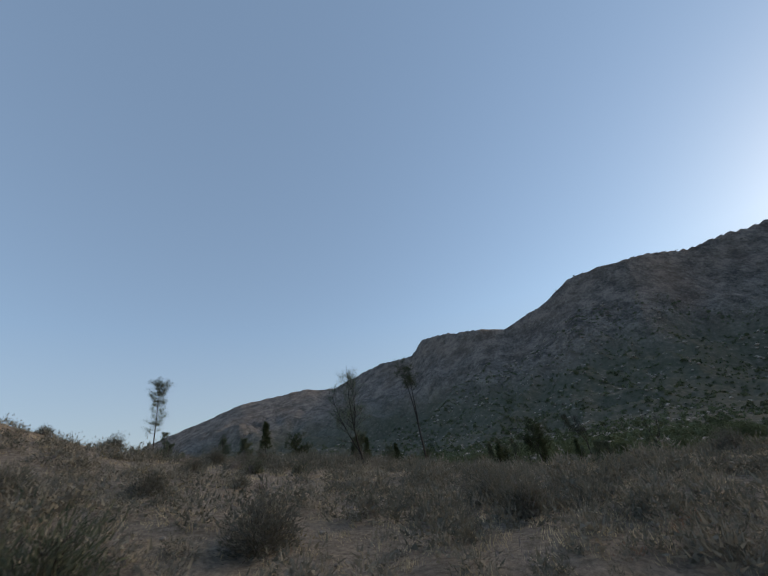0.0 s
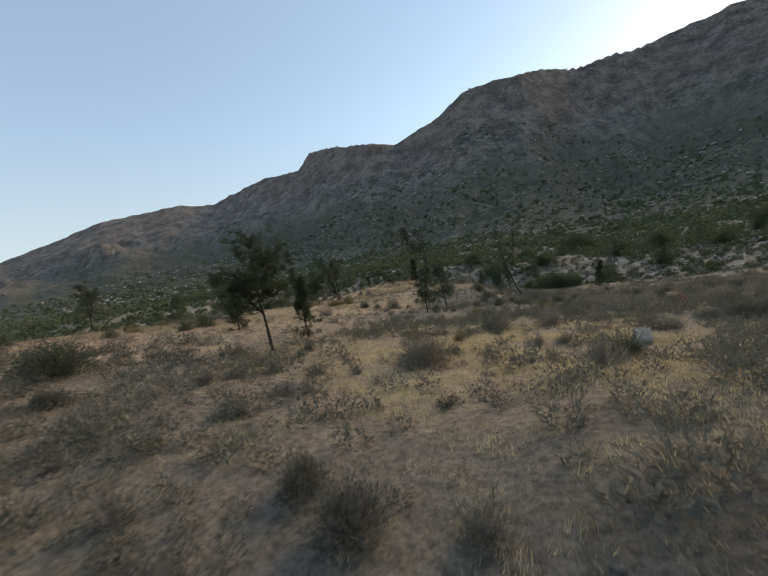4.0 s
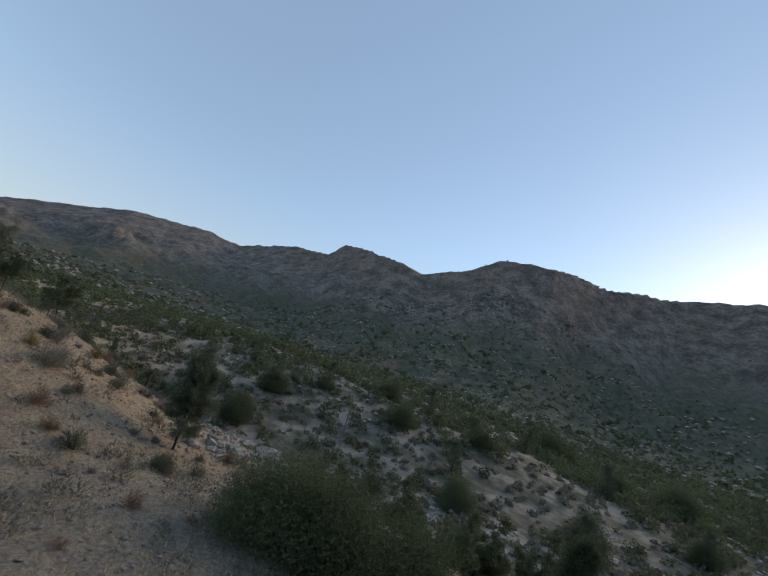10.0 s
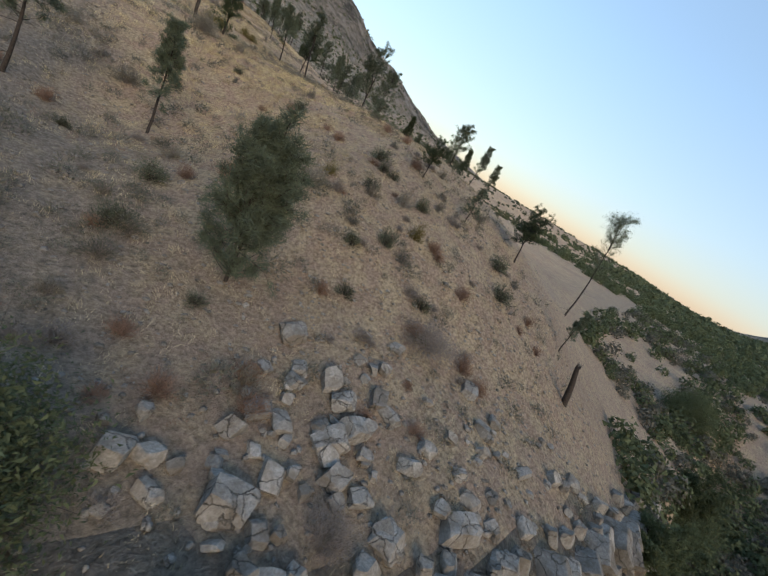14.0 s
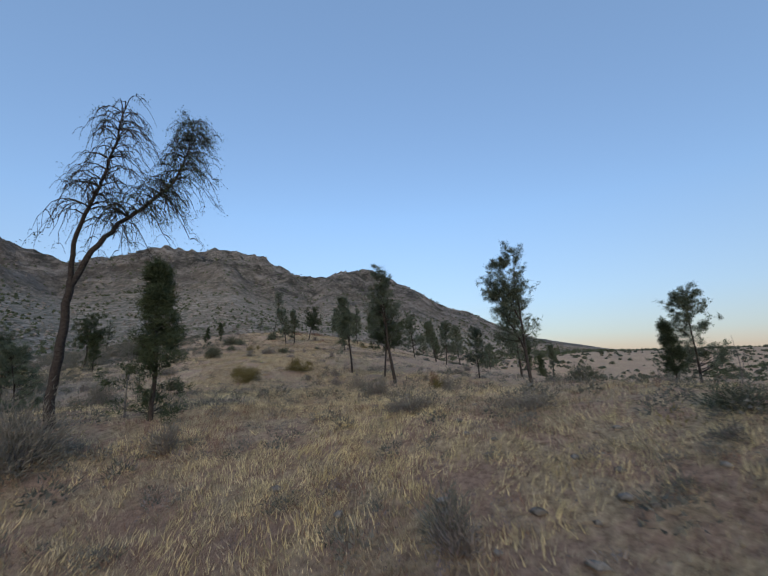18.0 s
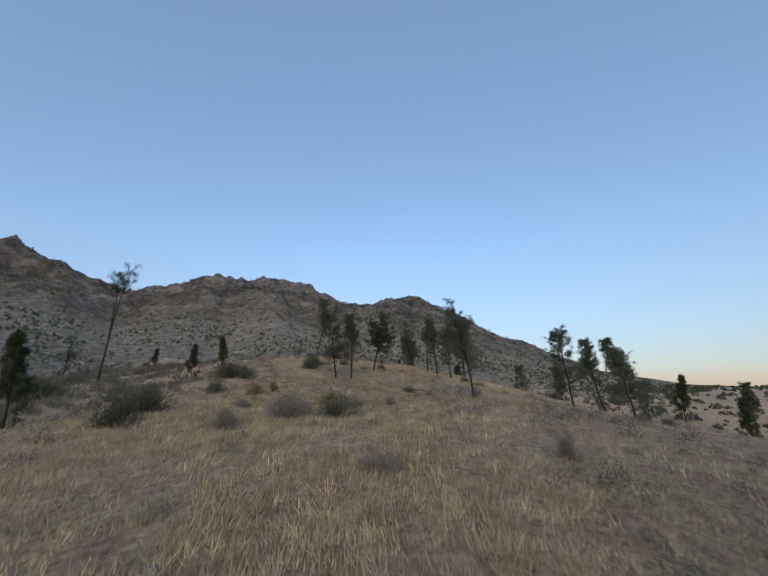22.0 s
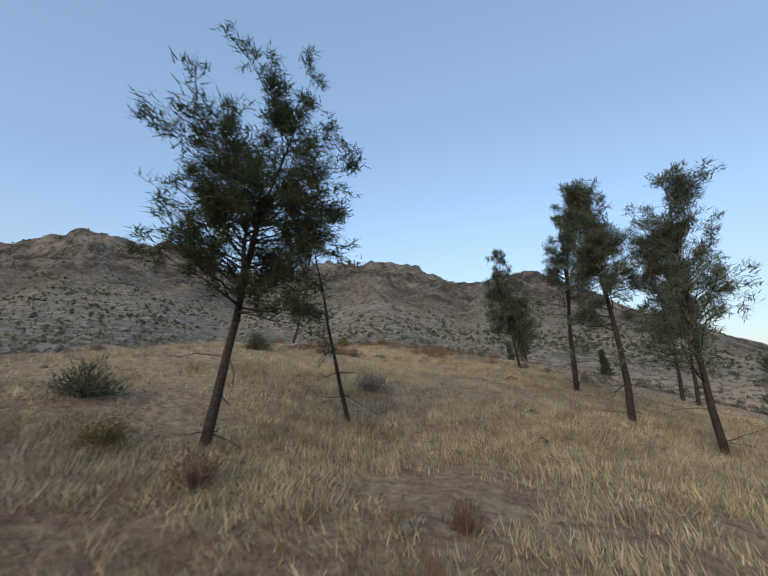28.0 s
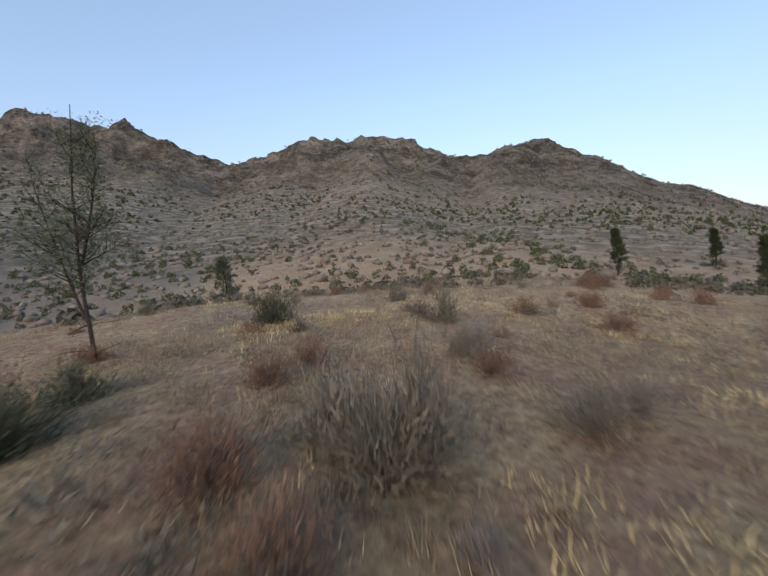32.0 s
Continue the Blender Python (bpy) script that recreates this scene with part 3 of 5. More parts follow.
def tree(name, seed, tall, bare, spread, limbs, tufts, mat, label, group, forks=(), peak=0.3, wood_mat=None, needle=(0.11, 0.20), leaf=0.0,
         wander=0.04, rise=(0.2, 0.9), thick=1.0, snags=8, twigs=4):
    """An open tree: crooked stem and forks, rising limbs with twigs, and bursts of needles or leaves at the twigs' ends.

    bare: share of the stem below the crown; spread: reach of the limbs against the height; peak: crown width at the top
    against that at its foot; forks: rows of height share, lean x, lean y, length share."""
    rng = np.random.default_rng(seed)
    root = new(name)
    wood, crown = Soup(), Soup()
    stem = bent((0, 0, -0.4), (rng.normal() * 0.02, rng.normal() * 0.02, 1.0), tall + 0.4, rng, 10, wander, 0.04)
    girth = (0.0105 * tall + 0.03) * thick
    wood.tube(stem, girth * (1 - np.linspace(0, 1, len(stem)) ** 0.85 * 0.88), 8)
    lines = [(stem, bare)]
    for at, lx, ly, share in forks:
        i = int(at * 10)
        fork = bent(stem[i], (lx, ly, 1.0), tall * share, rng, 7, wander * 1.5, 0.08)
        wood.tube(fork, girth * 0.62 * (1 - np.linspace(0, 1, len(fork)) * 0.8), 6)
        lines.append((fork, max(0.1, (bare - at) / max(1 - at, 0.1))))
    for n in range(limbs):
        line, low = lines[n % len(lines)]
        h = low + (1 - low) * rng.random() ** 0.9
        pos = h * (len(line) - 1.001)
        i = int(pos)
        start = line[i] + (line[i + 1] - line[i]) * (pos - i)
        rel = (h - low) / (1 - low)
        turn = n * 2.39996 + rng.normal() * 0.5
        up = rise[0] + (rise[1] - rise[0]) * rel + rng.normal() * 0.15
        reach = spread * tall * (1 + (peak - 1) * rel) * rng.uniform(0.6, 1.05) * (0.75 if len(lines) > 1 else 1)
        limb = bent(start, (np.cos(turn), np.sin(turn), up), reach, rng, 6, 0.16, 0.08)
        wood.tube(limb, np.linspace(0.006 + 0.0022 * tall * (1 - 0.6 * rel) * thick, 0.004, len(limb)), 4)
        for _ in range(twigs):
            at = rng.integers(2, 7)
            tw = bent(limb[at], unit(limb[-1] - limb[0]) + rng.normal(size=3) * 0.6 + UP * 0.25, reach * rng.uniform(0.2, 0.42), rng, 3, 0.25, 0.05)
            wood.tube(tw[[0, 3]], (0.008, 0.003), 3)
            for _ in range(tufts):
                p = tw[rng.integers(1, 4)] + rng.normal(size=3) * 0.06
                out = unit(tw[-1] - tw[0] + UP * 0.05)
                if leaf:
                    crown.leaves(p + rng.normal(size=(9, 3)) * 0.10, rng.uniform(0.6, 1.4, 9) * leaf, rng, 0.6)
                else:
                    k = 15
                    crown.blades(p + rng.normal(size=(k, 3)) * 0.05, unit(out * 0.55 + rng.normal(size=(k, 3)) * 0.7),
                                 rng.uniform(*needle, k), rng.uniform(0.012, 0.024, k), rng)
    for _ in range(snags):
        h = bare * (0.3 + 0.7 * rng.random())
        i = min(int(h * 10), 8)
        turn = rng.random() * 6.28
        snag = bent(stem[i], (np.cos(turn), np.sin(turn), 0.0), 0.11 * tall * (0.4 + rng.random()), rng, 4, 0.22, -0.05)
        wood.tube(snag, np.linspace(0.013, 0.003, 5), 4)
    top = max(v[:, 2].max() for v in wood.v + crown.v) - 0.08
    for o in [part("trunk", wood.mesh("trunk", wood_mat or BARK, False), root)] + ([part("crown", crown.mesh("crown", mat), root)] if crown.n else []):
        o.scale = (1, 1, tall / top)
    return tagged(root, label, "tree", group)


def drooping_tree(seed, tall):
    """A leaning trunk that parts into two arching stems, hung with thin drooping branches."""
    rng = np.random.default_rng(seed)
    root = new("open_tree")
    wood, crown = Soup(), Soup()

    def stem(points, r0, r1, sides):
        p = np.array(points) * tall
        f = np.linspace(0, len(p) - 1, (len(p) - 1) * 4 + 1)
        line = np.stack([np.interp(f, np.arange(len(p)), p[:, k]) for k in range(3)], 1)
        for _ in range(2):
            line[1:-1] = (line[:-2] + 2 * line[1:-1] + line[2:]) / 4
        line[1:-1] += rng.normal(size=line[1:-1].shape) * 0.025
        wood.tube(line, np.linspace(r0, r1, len(line)), sides)
        return line

    stem(((0, 0, -0.04), (-0.02, 0, 0.12), (-0.055, 0, 0.27), (-0.083, 0, 0.41)), 0.135, 0.095, 9)
    left = stem(((-0.08, 0, 0.39), (-0.10, 0.01, 0.52), (-0.15, 0.03, 0.63), (-0.205, 0.04, 0.74), (-0.25, 0.05, 0.87), (-0.275, 0.05, 0.97)), 0.072, 0.015, 7)
    right = stem(((-0.08, 0, 0.39), (-0.14, -0.01, 0.50), (-0.21, -0.03, 0.585), (-0.32, -0.05, 0.68), (-0.405, -0.06, 0.78), (-0.455, -0.07, 0.91), (-0.475, -0.07, 1.0)), 0.088, 0.015, 8)
    for n in range(230):
        line, low, leafy = (right, 0.35, True) if n % 5 < 3 else (left, 0.3, False)
        rel = rng.random() ** 0.8
        i = int((low + (0.98 - low) * rel) * (len(line) - 1))
        turn = n * 2.39996 + rng.normal() * 0.4
        reach = tall * (0.15 - 0.06 * rel) * rng.uniform(0.5, 1.1)
        f = np.linspace(0, 1, 9)[:, None]
        out = np.array((np.cos(turn), np.sin(turn), 0.0))
        limb = line[i] + out * reach * f + UP * reach * (0.85 * f - rng.uniform(1.0, 1.9) * f**2.4) + rng.normal(size=(9, 3)) * 0.03 * f * reach
        wood.tube(limb, np.linspace(0.026 - 0.012 * rel, 0.006, 9), 4)
        for _ in range(8):
            at = rng.integers(3, 9)
            long = reach * rng.uniform(0.2, 0.5)
            g = np.linspace(0, 1, 5)[:, None]
            side = unit(rng.normal(size=3) * np.array((1, 1, 0.3)) + out * 0.5)
            tw = limb[at] + side * long * g * 0.8 + UP * long * (0.35 * g - 1.1 * g**2)
            wood.tube(tw, np.linspace(0.010, 0.004, 5), 3)
            if leafy or rng.random() < 0.15:
                for _ in range(3):
                    p = tw[rng.integers(2, 5)] + rng.normal(size=3) * 0.05
                    crown.leaves(p + rng.normal(size=(4, 3)) * 0.07, rng.uniform(0.6, 1.4, 4) * 0.06, rng, 0.6)
    part("trunk", wood.mesh("trunk", BARK, False), root)
    part("crown", crown.mesh("crown", NEEDLES_DARK), root)
    return tagged(root, "leaning forked tree with drooping thin half-bare branches", "tree", OPEN)


def stand(x, y, size=1.0, turn=0.0, lean=(0.0, 0.0), sink=0.04, stretch=1.0):
    """A pose on the ground at x, y; lean: how far the top tips over for each metre of height."""
    tip = Vector((lean[0], lean[1], 1)).normalized()
    q = Vector((0, 0, 1)).rotation_difference(tip) @ Euler((0, 0, turn)).to_quaternion()
    return Matrix.LocRotScale((x, y, height(x, y) - sink), q, (size, size, size * stretch))


def place_all(kinds, rows):
    """rows: kind, x, y, height, lean x, lean y, turn. The first of a kind is the thing itself, the others are its copies."""
    used = set()
    for kind, x, y, tall, lx, ly, turn in rows:
        ob, base = kinds[kind]
        m = stand(x, y, tall / base, turn, (lx, ly))
        if kind in used:
            copy_thing(ob, m @ Matrix.Diagonal((*(1 / v for v in ob.scale), 1)))
        else:
            ob.matrix_basis = m
            used.add(kind)


KINDS = {
    "round": (tree("pine_tree", 1, 6, 0.26, 0.30, 76, 5, NEEDLES, "rounded foothill pine with a bare lower trunk in dry grass", PINES, peak=0.5), 6.0),
    "forked": (tree("pine_tree", 2, 7, 0.34, 0.24, 84, 3, NEEDLES, "forked foothill pine with an airy grey-green crown", PINES, ((0.5, 0.16, 0.05, 0.45), (0.35, -0.14, 0.1, 0.5)), 0.6, twigs=5, wander=0.07, thick=0.8), 7.0),
    "slim": (tree("pine_tree", 3, 6, 0.38, 0.18, 84, 4, NEEDLES, "slim foothill pine with a narrow crown and bare trunk", PINES, peak=0.45), 6.0),
    "airy": (tree("pine_tree", 4, 7, 0.36, 0.26, 62, 4, NEEDLES, "tall airy foothill pine with dead lower twigs", PINES, ((0.55, 0.3, -0.2, 0.34),), 0.42, snags=14), 7.0),
    "cone": (tree("pine_tree", 24, 6.5, 0.24, 0.36, 80, 4, NEEDLES, "foothill pine with an open pointed crown on a leaning stem", PINES, ((0.4, 0.22, 0.1, 0.45),), 0.5, rise=(0.35, 0.9), thick=0.85), 6.5),
    "lowfork": (tree("pine_tree", 26, 7, 0.22, 0.30, 120, 4, NEEDLES, "forked foothill pine with a thin top and a full low crown", PINES, ((0.2, -0.42, 0.1, 0.42), (0.3, -0.3, -0.2, 0.4), (0.34, 0.15, 0.1, 0.55)), 0.35, rise=(0.25, 0.9), thick=0.8, snags=10), 7.0),
    "dense": (tree("pine_tree", 5, 4.5, 0.10, 0.25, 66, 5, NEEDLES_DARK, "dense young dark green pine with branches near the ground", PINES, peak=0.25), 4.5),
    "wide": (tree("pine_tree", 6, 6.5, 0.42, 0.36, 100, 6, NEEDLES_DARK, "spreading dark green pine with a dense flat crown", PINES, ((0.5, 0.45, 0.2, 0.44), (0.42, -0.6, 0.1, 0.38)), 0.8, rise=(0.15, 0.8)), 6.5),
    "bushy": (tree("pine_tree", 12, 5, 0.05, 0.36, 170, 4, NEEDLES, "young grey-green pine with full soft branches to the ground", PINES, ((0.2, 0.25, 0.1, 0.62), (0.3, -0.22, 0.16, 0.58), (0.4, 0.05, -0.3, 0.5)), 0.35, needle=(0.15, 0.26), rise=(0.4, 1.1), thick=0.8), 5.0),
    "topknot": (tree("open_tree", 7, 10, 0.76, 0.13, 34, 4, NEEDLES_DARK, "tall thin half-dead tree with a tuft of leaves at its top", OPEN, ((0.4, 0.10, 0.02, 0.56),), 0.8, leaf=0.10, wander=0.03, thick=0.8, snags=5), 10.0),
    "bare": (tree("open_tree", 8, 8.5, 0.45, 0.17, 50, 1, NEEDLES_DARK, "forked half-dead tree with bare dark twigs", OPEN, ((0.5, 0.95, 0.0, 0.52),), 0.6, leaf=0.07, twigs=4, thick=0.8, rise=(0.6, 1.2), wander=0.10), 8.5),
    "plume": (tree("open_tree", 15, 9, 0.40, 0.15, 76, 5, NEEDLES, "tall straight half-dead tree with hanging thin foliage", OPEN, ((0.7, 0.2, 0.1, 0.28),), 0.9, leaf=0.07, twigs=5, thick=0.72, rise=(0.5, 0.3)), 9.0),
    "sparse": (tree("open_tree", 9, 6, 0.28, 0.25, 70, 3, NEEDLES, "open thin-leaved tree with many fine grey branches", OPEN, ((0.25, -0.35, 0.1, 0.6), (0.4, 0.3, 0.2, 0.5)), 0.7, leaf=0.065, twigs=5, thick=0.7, rise=(0.4, 1.1)), 6.0),
    "leaning": (drooping_tree(10, 9.8), 9.8),
    "snag": (tree("open_tree", 11, 5, 0.3, 0.14, 16, 0, TWIG, "bare grey dead tree standing on the slope", OPEN, ((0.4, 0.3, 0.1, 0.4),), 0.6, DEAD_WOOD, thick=0.7), 5.0),
    "pole": (tree("open_tree", 13, 5, 0.55, 0.10, 20, 0, TWIG, "thin dead dark pine pole with broken side twigs", OPEN, (), 0.6, BARK, thick=0.8, snags=16, rise=(0.1, 0.4)), 5.0),
    "oak": (tree("scrub_oak", 14, 5, 0.10, 0.34, 90, 7, GREEN, "dense dark green oak in the ravine", "ravine oaks", ((0.2, 0.6, 0.1, 0.6), (0.2, -0.5, 0.4, 0.6), (0.1, 0.1, -0.7, 0.55)), 0.7, leaf=0.15, twigs=4, snags=0), 5.0),
}
FIRST_TREES = (
    ("topknot", -16.0, -21.3, 10.7, -0.03, 0.0, 0.4), ("sparse", -7.9, -36.6, 5.6, -0.02, -0.12, 1.0), ("dense", -25.2, -20.2, 3.0, 0, 0, 2.0),
    ("dense", -23.2, -17.4, 2.8, 0.04, 0, 0.3), ("dense", -19.0, -2.5, 3.7, 0, 0.03, 4.0), ("dense", -16.6, -37.6, 2.7, 0, 0, 5.0),
    ("wide", -11.2, -7.0, 6.2, 0, 0, 1.2), ("dense", -12.8, -2.7, 3.8, 0, 0, 2.2), ("bare", -4.4, 22.5, 8.8, -0.19, 0.0, 0.0),
    ("round", -14.6, 20.2, 5.2, 0, 0, 0.9), ("round", -11.3, 12.1, 4.6, 0, 0, 1.9), ("round", -10.5, 15.2, 4.8, 0, 0, 3.9),
)
VALLEY_TREES = (
    ("sparse", -6.1, 20.4, 2.3, 0, 0, 0.2), ("dense", 43.9, 61.3, 8.0, 0, 0, 1.0), ("round", 46.6, 52.1, 6.0, 0, 0, 2.7), ("slim", -9.5, 43.5, 6.3, -0.13, 0, 3.1),
    ("dense", 3.0, 52.7, 4.6, 0.05, 0, 1.9), ("bushy", -14.4, 55.5, 5.6, 0, -0.05, 0.2), ("slim", -14.3, 44.4, 5.2, 0, 0, 5.1),
    ("slim", -32.7, 60.6, 2.9, 0, 0, 0.5), ("plume", -48.5, 56.0, 11.0, 0, -0.1, 3.3),
    ("round", -54.5, 104.2, 6.0, 0, 0, 1.1), ("round", -8.3, 163.0, 7.5, 0, 0, 2.1), ("round", 68.8, 215.0, 9.0, 0, 0, 3.0),
    ("round", -13.8, 109.6, 6.2, 0, 0, 4.0), ("round", 5.8, 89.6, 6.6, 0, 0, 5.0), ("round", -50.4, 119.4, 6.5, 0, 0, 0.9), ("round", 20.0, 112.0, 5.0, 0, 0, 1.9),
    ("round", 34.0, 140.0, 6.0, 0, 0, 2.9), ("round", 10.0, 132.0, 6.5, 0, 0, 3.9), ("round", 46.0, 122.0, 6.0, 0, 0, 4.9), ("round", -30.0, 138.0, 7.5, 0, 0, 5.9),
)
SLOPE_TREES = (
    ("wide", -26.4, 50.1, 2.6, 0, 0, 2.0), ("slim", -34.8, 47.4, 3.2, 0, 0, 4.4), ("slim", -33.0, 50.0, 2.6, 0, 0, 3.7),
    ("wide", -31.9, 55.4, 3.9, 0.05, -0.2, 0.8), ("round", -27.9, 53.2, 2.2, 0, -0.1, 2.5), ("dense", -38.5, 35.0, 3.0, 0, 0, 0.6),
    ("leaning", -18.5, 31.4, 8.7, 0.17, 0.0, 0.0), ("dense", -20.6, 31.3, 4.6, -0.03, 0, 1.6), ("snag", -19.9, 30.4, 2.6, 0.05, 0, 3.6), ("snag", -41.0, 36.0, 2.6, 0, 0, 1.6),
    ("round", -45.9, 9.6, 4.8, 0, 0, 2.2), ("dense", -37.0, 44.5, 2.6, 0, 0, 0.9),
)
SPUR_TREES = (
    ("round", -56.9, 27.7, 9.5, 0.05, -0.06, 1.9),
    ("wide", -32.1, 22.2, 5.1, 0.0, 0.0, 0.6), ("airy", -31.0, 25.6, 6.7, 0.12, -0.15, 1.4), ("forked", -35.0, 30.9, 7.7, 0.08, -0.26, 4.2),
    ("slim", -31.9, 17.3, 5.8, 0.10, -0.06, 2.9), ("round", -47.5, 18.5, 8.0, 0.07, -0.13, 3.3), ("round", -36.4, 25.9, 3.1, 0, 0, 5.4),
    ("cone", -38.9, -2.6, 5.8, 0.08, -0.08, 0.1), ("round", -33.8, -13.8, 5.6, 0.06, 0.02, 1.3), ("slim", -34.9, -13.6, 5.3, 0.04, 0.02, 4.7),
    ("round", -54.3, -10.8, 7.1, 0.10, -0.1, 2.4), ("slim", -59.5, -12.0, 7.3, 0.12, -0.1, 0.4),
    ("slim", -55.2, -6.0, 6.4, 0.14, -0.14, 3.6), ("round", -66.4, -14.4, 8.0, 0.05, -0.08, 5.2),
)
TOP_TREES = (
    ("wide", -38.9, -20.0, 6.2, -0.24, 0.03, 4.9), ("pole", -40.9, -22.2, 4.2, 0.2, -0.02, 0.4), ("airy", -48.1, -26.5, 6.7, 0.03, -0.02, 1.6),
    ("slim", -47.8, -23.6, 6.6, 0.08, -0.04, 2.8), ("cone", -48.9, -22.3, 7.2, 0.07, -0.04, 3.4), ("lowfork", -49.3, -33.7, 7.0, 0.14, -0.08, 0.6),
    ("airy", -57.4, -33.2, 8.0, 0, 0, 3.9), ("slim", -55.0, -29.6, 6.2, 0.03, 0, 5.0), ("plume", -36.4, -38.6, 9.8, -0.16, 0.0, 5.3),
    ("round", -57.0, -50.3, 7.0, 0.1, -0.1, 0.7), ("sparse", -36.6, -56.4, 5.0, 0.0, 0.0, 3.0), ("dense", -33.0, -52.5, 2.0, 0, 0, 4.1),
    ("dense", -62.0, -63.0, 4.4, 0, 0, 2.2),
)
FAR_TREES = (
    ("dense", -72, -30, 6.0, 0, 0, 1), ("round", -84, -26, 8.0, 0, 0, 2), ("dense", -92, -18, 7.5, 0, 0, 3), ("slim", -99, -21, 9.0, 0, 0, 4),
    ("dense", -106, -35, 9.0, 0, 0, 5), ("round", -80, -48, 7.0, 0, 0, 6), ("dense", -91, -91, 7.5, 0, 0, 2), ("dense", -103, -110, 7.0, 0, 0, 1),
    ("dense", -70, -88, 5.5, 0, 0, 1.5), ("round", -28, -88, 6.0, 0, 0, 2.5),
)
RAVINE_TREES = (
    ("oak", -12.5, 71.0, 5.8, 0, 0, 0.0), ("oak", -14.6, 68.2, 4.8, 0, 0, 1.1), ("oak", -1.8, 76.4, 6.2, 0, 0, 2.2), ("oak", -11.0, 67.0, 4.4, 0, 0, 3.3),
    ("oak", -22.8, 69.8, 4.4, 0, 0, 4.4), ("oak", -30.6, 73.2, 6.2, 0, 0, 5.5), ("oak", -7.0, 70.4, 5.3, 0, 0, 0.6), ("oak", -3.2, 71.2, 5.5, 0, 0, 1.7),
    ("oak", 2.4, 74.4, 6.2, 0, 0, 2.8), ("oak", -8.2, 74.6, 6.4, 0, 0, 3.9), ("oak", -18.4, 72.4, 4.8, 0, 0, 5.0), ("oak", -5.2, 66.8, 4.4, 0, 0, 6.1),
    ("oak", -34.0, 75.0, 5.3, 0, 0, 0.9), ("oak", -32.0, 69.6, 4.1, 0, 0, 2.0), ("oak", -39.6, 72.0, 5.1, 0, 0, 3.1), ("oak", -26.0, 78.0, 5.5, 0, 0, 4.2),
    ("oak", -44.0, 78.0, 6.0, 0, 0, 5.3), ("oak", 7.0, 70.0, 4.6, 0, 0, 0.4), ("oak", -48.0, 72.0, 5.8, 0, 0, 1.5), ("oak", -18.0, 80.0, 5.3, 0, 0, 2.6),
)
place_all(KINDS, RAVINE_TREES + FIRST_TREES + VALLEY_TREES + SLOPE_TREES + SPUR_TREES + TOP_TREES + FAR_TREES)

# ---------------------------------------------------------------- shrubs
DARK_SHRUBS = (
    (-23.2, -3.6, 1.4, 1.1),
    (2.1, -50.9, 2.0, 1.5), (-38.8, -52.0, 1.3, 0.9), (-38.6, -53.2, 0.9, 0.7),
    (0.6, -21.7, 3.4, 1.9), (3.8, -25.8, 2.2, 1.3), (-5.6, 16.4, 1.0, 1.0), (-4.8, 18.3, 0.6, 0.6), (-15.1, -13.8, 3.38, 1.69),
    (-2.8, 1.7, 1.79, 1.34), (-5.6, 15.6, 0.99, 0.89), (-21, 54.7, 0.96, 1.06), (-24.3, 52.9, 1.01, 0.88),
    (-23.4, 50, 0.7, 0.62), (-13.8, 25.3, 2.6, 1.7), (-29.4, 40.3, 1.33, 0.67), (-20.5, 15.9, 1.3, 1.2),
    (-42.4, 28.1, 2.73, 1.68), (-19.5, 17, 1.0, 0.8), (-23.3, 0.7, 1.79, 1.43), (-23.5, -1.9, 2.06, 1.54),
    (-26.1, -13.8, 3.02, 1.4), (-32.3, -17.8, 1.89, 1.1), (-27.2, -12.1, 1.6, 1.23), (-32.9, -19.5, 1.91, 1.43),
    (-36.3, -21.2, 1.31, 0.83), (-37.1, -28.6, 1.41, 0.96), (-39, -51.8, 0.59, 0.51), (-39.7, -58.5, 1.41, 1.15),
)
SAGE_SHRUBS = (
    (1.3, -4.6, 0.8, 0.6), (5.0, -1.3, 1.2, 0.8), (2.6, 3.9, 1.3, 0.8),
    (2.1, -50.9, 0.99, 0.74), (0.7, -44.6, 0.65, 0.58), (-2, -34.6, 1.07, 0.75), (-7.8, -38.6, 0.73, 0.55),
    (-9, -34.8, 1.35, 0.93), (-2.5, 1.1, 1.87, 1.58), (0.1, 1.9, 1.76, 1.32), (0.3, -4.5, 0.82, 0.63),
    (-3, -8, 2.47, 1.61), (2.5, -9.9, 1.05, 0.94), (-0.2, 5, 1.1, 0.98), (-14.5, 47.7, 1.09, 0.73),
    (-18.8, 50.7, 1.91, 1.44), (-10.3, 56.3, 0.63, 0.47), (-13.9, 40.5, 1.5, 1.25), (-13.8, 59.2, 0.97, 0.73),
    (-21.7, 51.8, 1.02, 0.76), (-23.2, 52.6, 1.11, 0.99), (-25.6, 52.8, 0.78, 0.65), (-18.6, 33.5, 2.04, 1.7),
    (-13.5, 30.8, 2.4, 1.3), (-21.1, 33.9, 0.77, 0.77), (-26.1, 35.5, 1.51, 0.59),
)
